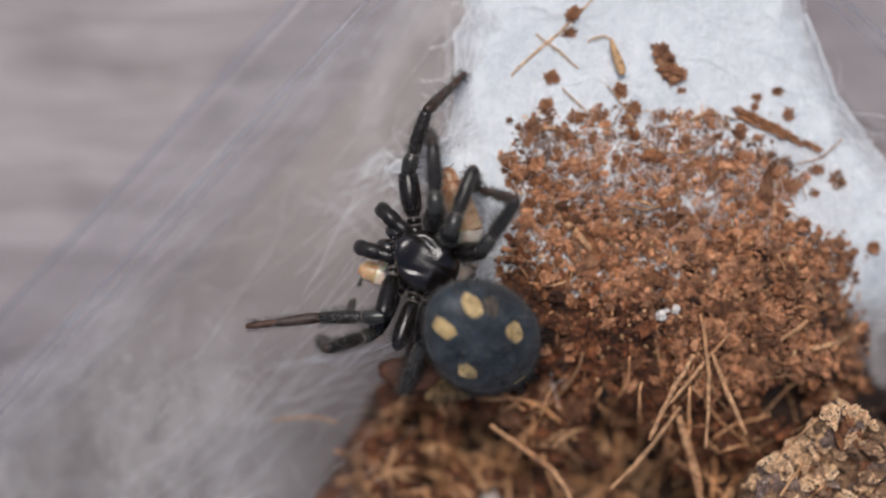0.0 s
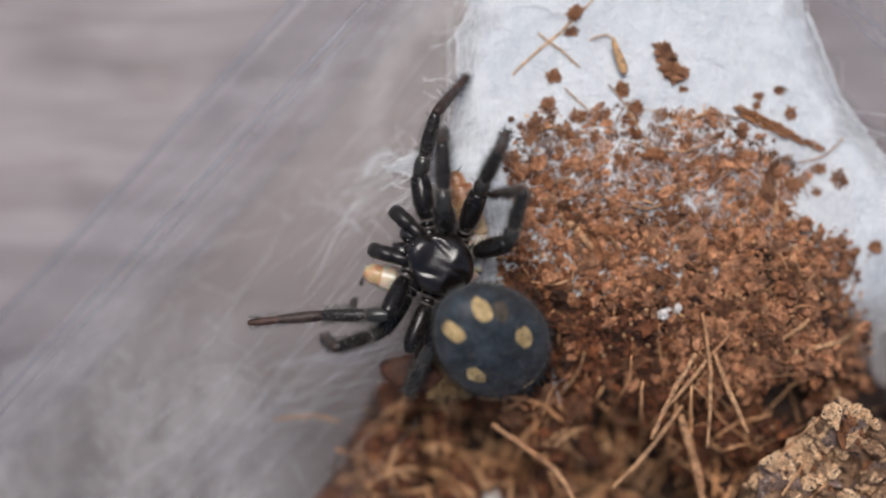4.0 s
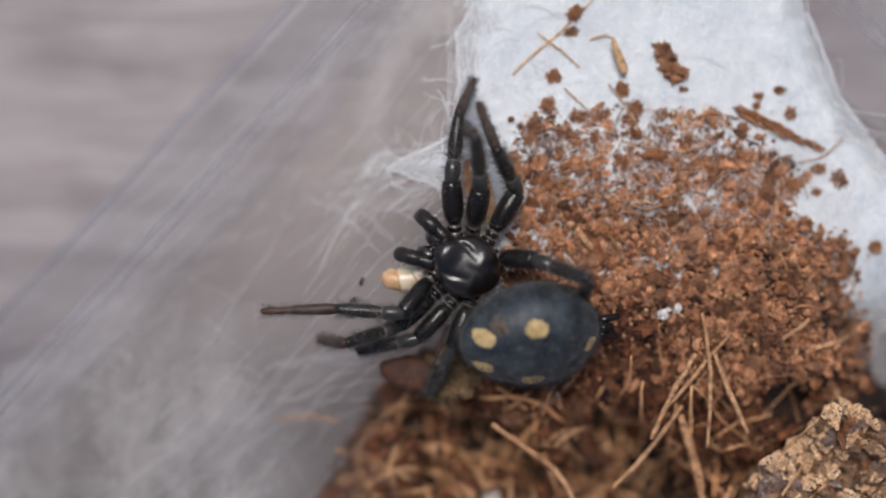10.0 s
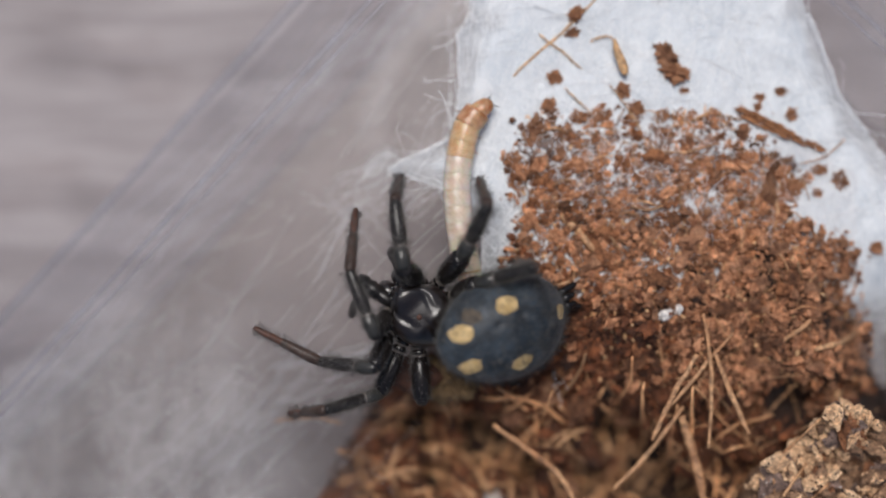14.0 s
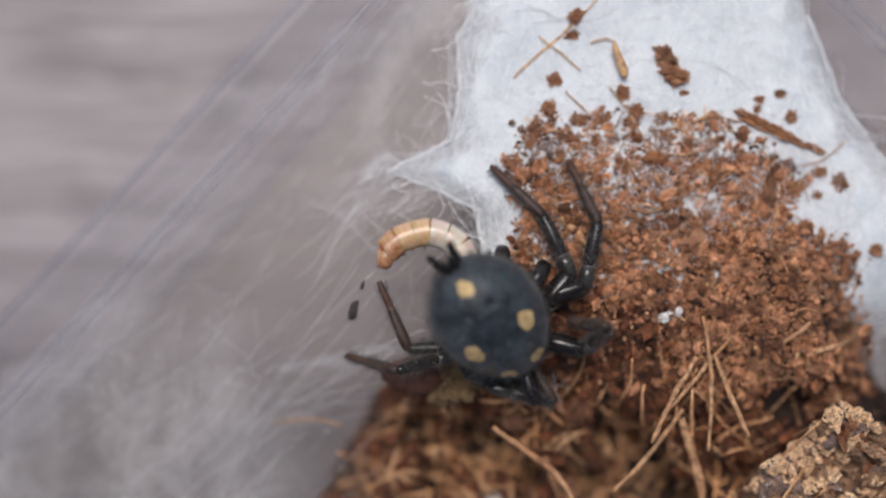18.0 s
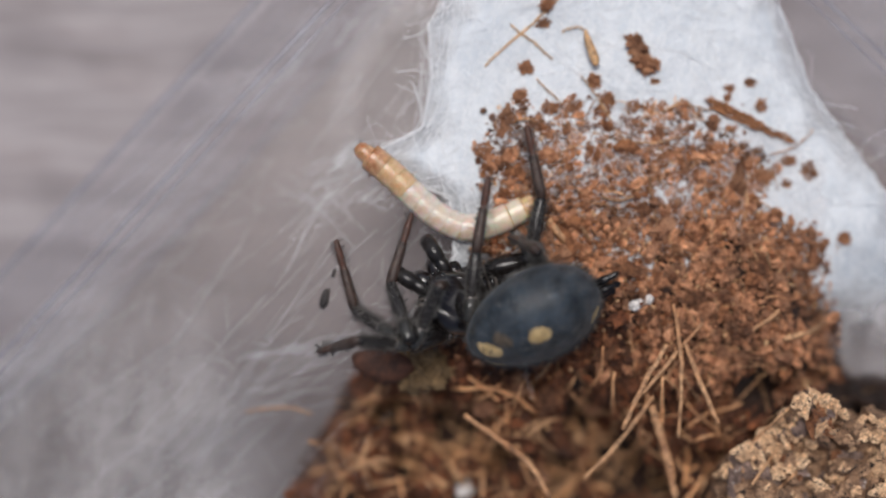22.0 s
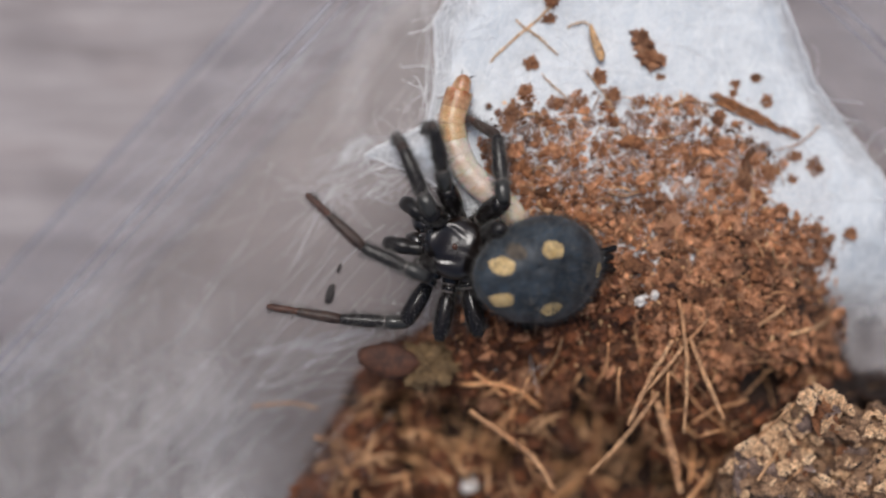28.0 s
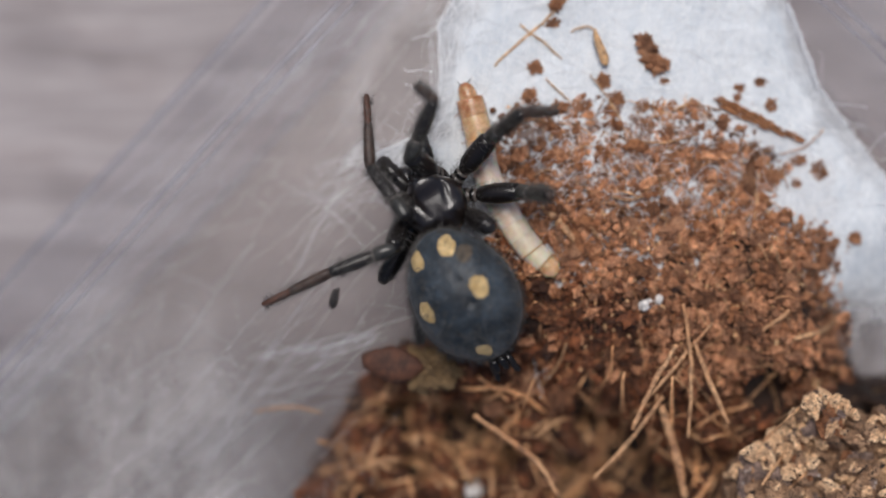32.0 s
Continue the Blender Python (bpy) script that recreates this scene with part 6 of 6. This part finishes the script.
def glide(times, rows, t):
    """Smooth values between the acts, that stop at their extremes."""
    i = int(np.clip(np.searchsorted(times, t, "right") - 1, 0, len(times) - 2))
    h = times[i + 1] - times[i]
    k = (t - times[i]) / h

    def slope(j):
        if j in (0, len(times) - 1):
            return np.zeros(rows.shape[1])
        a = (rows[j] - rows[j - 1]) / (times[j] - times[j - 1])
        b = (rows[j + 1] - rows[j]) / (times[j + 1] - times[j])
        return np.where(a * b > 0, 2 * a * b / (a + b + 1e-12 * np.sign(a + b)), 0.0)

    a, b = slope(i) * h, slope(i + 1) * h
    return (2 * k ** 3 - 3 * k ** 2 + 1) * rows[i] + (k ** 3 - 2 * k ** 2 + k) * a + (3 * k ** 2 - 2 * k ** 3) * rows[i + 1] + (k ** 3 - k ** 2) * b


def rise(start, x, y, length, low, high, lift, free=1.0):
    """How far a stiff limb of that length rises from start, so that seen from above it ends at (x, y)."""
    ex, ey = spread(x, y, start.z)
    need = math.sqrt(max(0.0, length ** 2 - min(length, math.hypot(ex - start.x, ey - start.y)) ** 2))
    dz = lift * need
    if dz < low - start.z:          # no room below: it goes up instead, as far as it must
        short = low - start.z - dz
        dz = (1 - free) * (low - start.z) + free * min(need, low - start.z + 2.5 * short)
    return max(low - start.z, min(high - start.z, dz))


def reach(start, x, y, length, dz):
    """The end of that limb once its rise is settled."""
    ex, ey = spread(x, y, start.z + dz)
    flat = Vector((ex - start.x, ey - start.y))
    flat = flat.normalized() if flat.length > 1e-3 else Vector((1, 0))
    run = math.sqrt(max(1e-6, length ** 2 - dz ** 2))
    return Vector((start.x + flat.x * run, start.y + flat.y * run, start.z + dz))


def settle(values):
    """Evens a row of numbers out over half a second."""
    v = np.array(values, float)
    weights = np.array((1.0, 2.0, 3.0, 2.0, 1.0)) / 9
    return np.convolve(np.pad(v, 2, mode="edge"), weights, mode="valid")


def limb_pose(a, b, up=(0, 0, 1)):
    return Matrix.Translation(a * MM) @ frame_of(b - a, up)


spider, abdomen, legs = make_spider()
worm, larva = make_worm()


def motions():
    times, rows, larva_times, larva_rows = track()
    paths = {}

    def put(ob, t, m):
        paths.setdefault(ob, []).append((t, m))

    def joints_of(i, v, lift=None):
        """Base, knee, ankle and tip of leg i; without settled lifts it works them out and returns them."""
        angle, r = BASES[i % 4]
        angle = radians(v[2] - angle if i < 4 else v[2] + angle)
        bx, by = spread(v[0], v[1], 14.2)
        base = Vector((bx + r * math.cos(angle), by + r * math.sin(angle), 13.7))
        x = v[9 + 6 * i: 15 + 6 * i]
        up = lift[0] if lift else rise(base, x[0], x[1], FEMUR, 13.0, 17.3, 1)
        knee = reach(base, x[0], x[1], FEMUR, up)
        drop = math.sqrt(max(0.0, TARSUS ** 2 - (x[4] - x[2]) ** 2 - (x[5] - x[3]) ** 2))
        mid = lift[1] if lift else rise(knee, x[2], x[3], TIBIA, min(16.6, 11.5 + drop), 18.7, -1, step(1.5, 3.0, drop))
        ankle = reach(knee, x[2], x[3], TIBIA, mid)
        fall = lift[2] if lift else rise(ankle, x[4], x[5], TARSUS, 11.3, 17.5, -1)
        return (base, knee, ankle, reach(ankle, x[4], x[5], TARSUS, fall)) if lift else (up, mid, fall)

    rough = [[joints_of(i, glide(times, rows, n / 10)) for n in range(321)] for i in range(8)]
    lifts = [[settle([r[k] for r in legs_rise]) for k in range(3)] for legs_rise in rough]
    for n in range(321):
        t = n / 10
        v, w = glide(times, rows, t), glide(larva_times, larva_rows, t)
        bx, by = spread(v[0], v[1], 14.2)
        body = pose(bx * MM, by * MM, 14.2 * MM, 0, 0, v[2])
        home = body.inverted()
        put(spider, t, body)
        ax, ay = spread(v[3], v[4], 15.4 + v[8])
        a, p = radians(v[5]), radians(v[6])
        d = Vector((math.cos(a) * math.cos(p), math.sin(a) * math.cos(p), math.sin(p)))
        put(abdomen, t, home @ Matrix.Translation(Vector((ax, ay, 15.4 + v[8])) * MM) @ frame_of(d) @ pose(0, 0, 0, v[7], 0, 0))
        for i, (leg, shank, foot) in enumerate(legs):
            base, knee, ankle, tip = joints_of(i, v, [row[n] for row in lifts[i]])
            m = limb_pose(base, knee)
            inner = m.inverted()
            put(leg, t, home @ m)
            put(shank, t, inner @ limb_pose(knee, ankle))
            put(foot, t, inner @ limb_pose(ankle, tip))
        line = [Vector((w[2 * k], w[2 * k + 1])) for k in range(15)]
        # a chain of equal links laid along the line, from the head on
        l, joints, at, k = WORM / SEGMENTS, [line[0]], line[0], 1
        while len(joints) <= SEGMENTS:
            while k < len(line) and (line[k] - at).length < l:
                k += 1
            aim = (line[k] - at) if k < len(line) else (line[-1] - line[-2])
            if k < len(line) and k > 0:
                seg = line[k] - line[k - 1]
                # where the link's end meets the line
                f = line[k - 1] - at
                qa, qb, qc = seg.dot(seg), 2 * f.dot(seg), f.dot(f) - l * l
                s = (-qb + math.sqrt(max(0.0, qb * qb - 4 * qa * qc))) / (2 * qa + 1e-12)
                aim = line[k - 1] + seg * s - at
            at = at + aim.normalized() * l
            joints.append(at)
        z = 12.75
        pts = [Vector((*spread(q.x, q.y, z), z)) for q in joints]
        middle = pts[SEGMENTS // 2]
        whole = limb_pose(middle, middle + Vector((1, 0, 0)))
        put(worm, t, whole)
        for i, ob in enumerate(larva):
            c = (pts[i] + pts[i + 1]) / 2
            put(ob, t, whole.inverted() @ limb_pose(c, c + pts[i + 1] - pts[i]))
    for ob, path in paths.items():
        walk(ob, path)


motions()
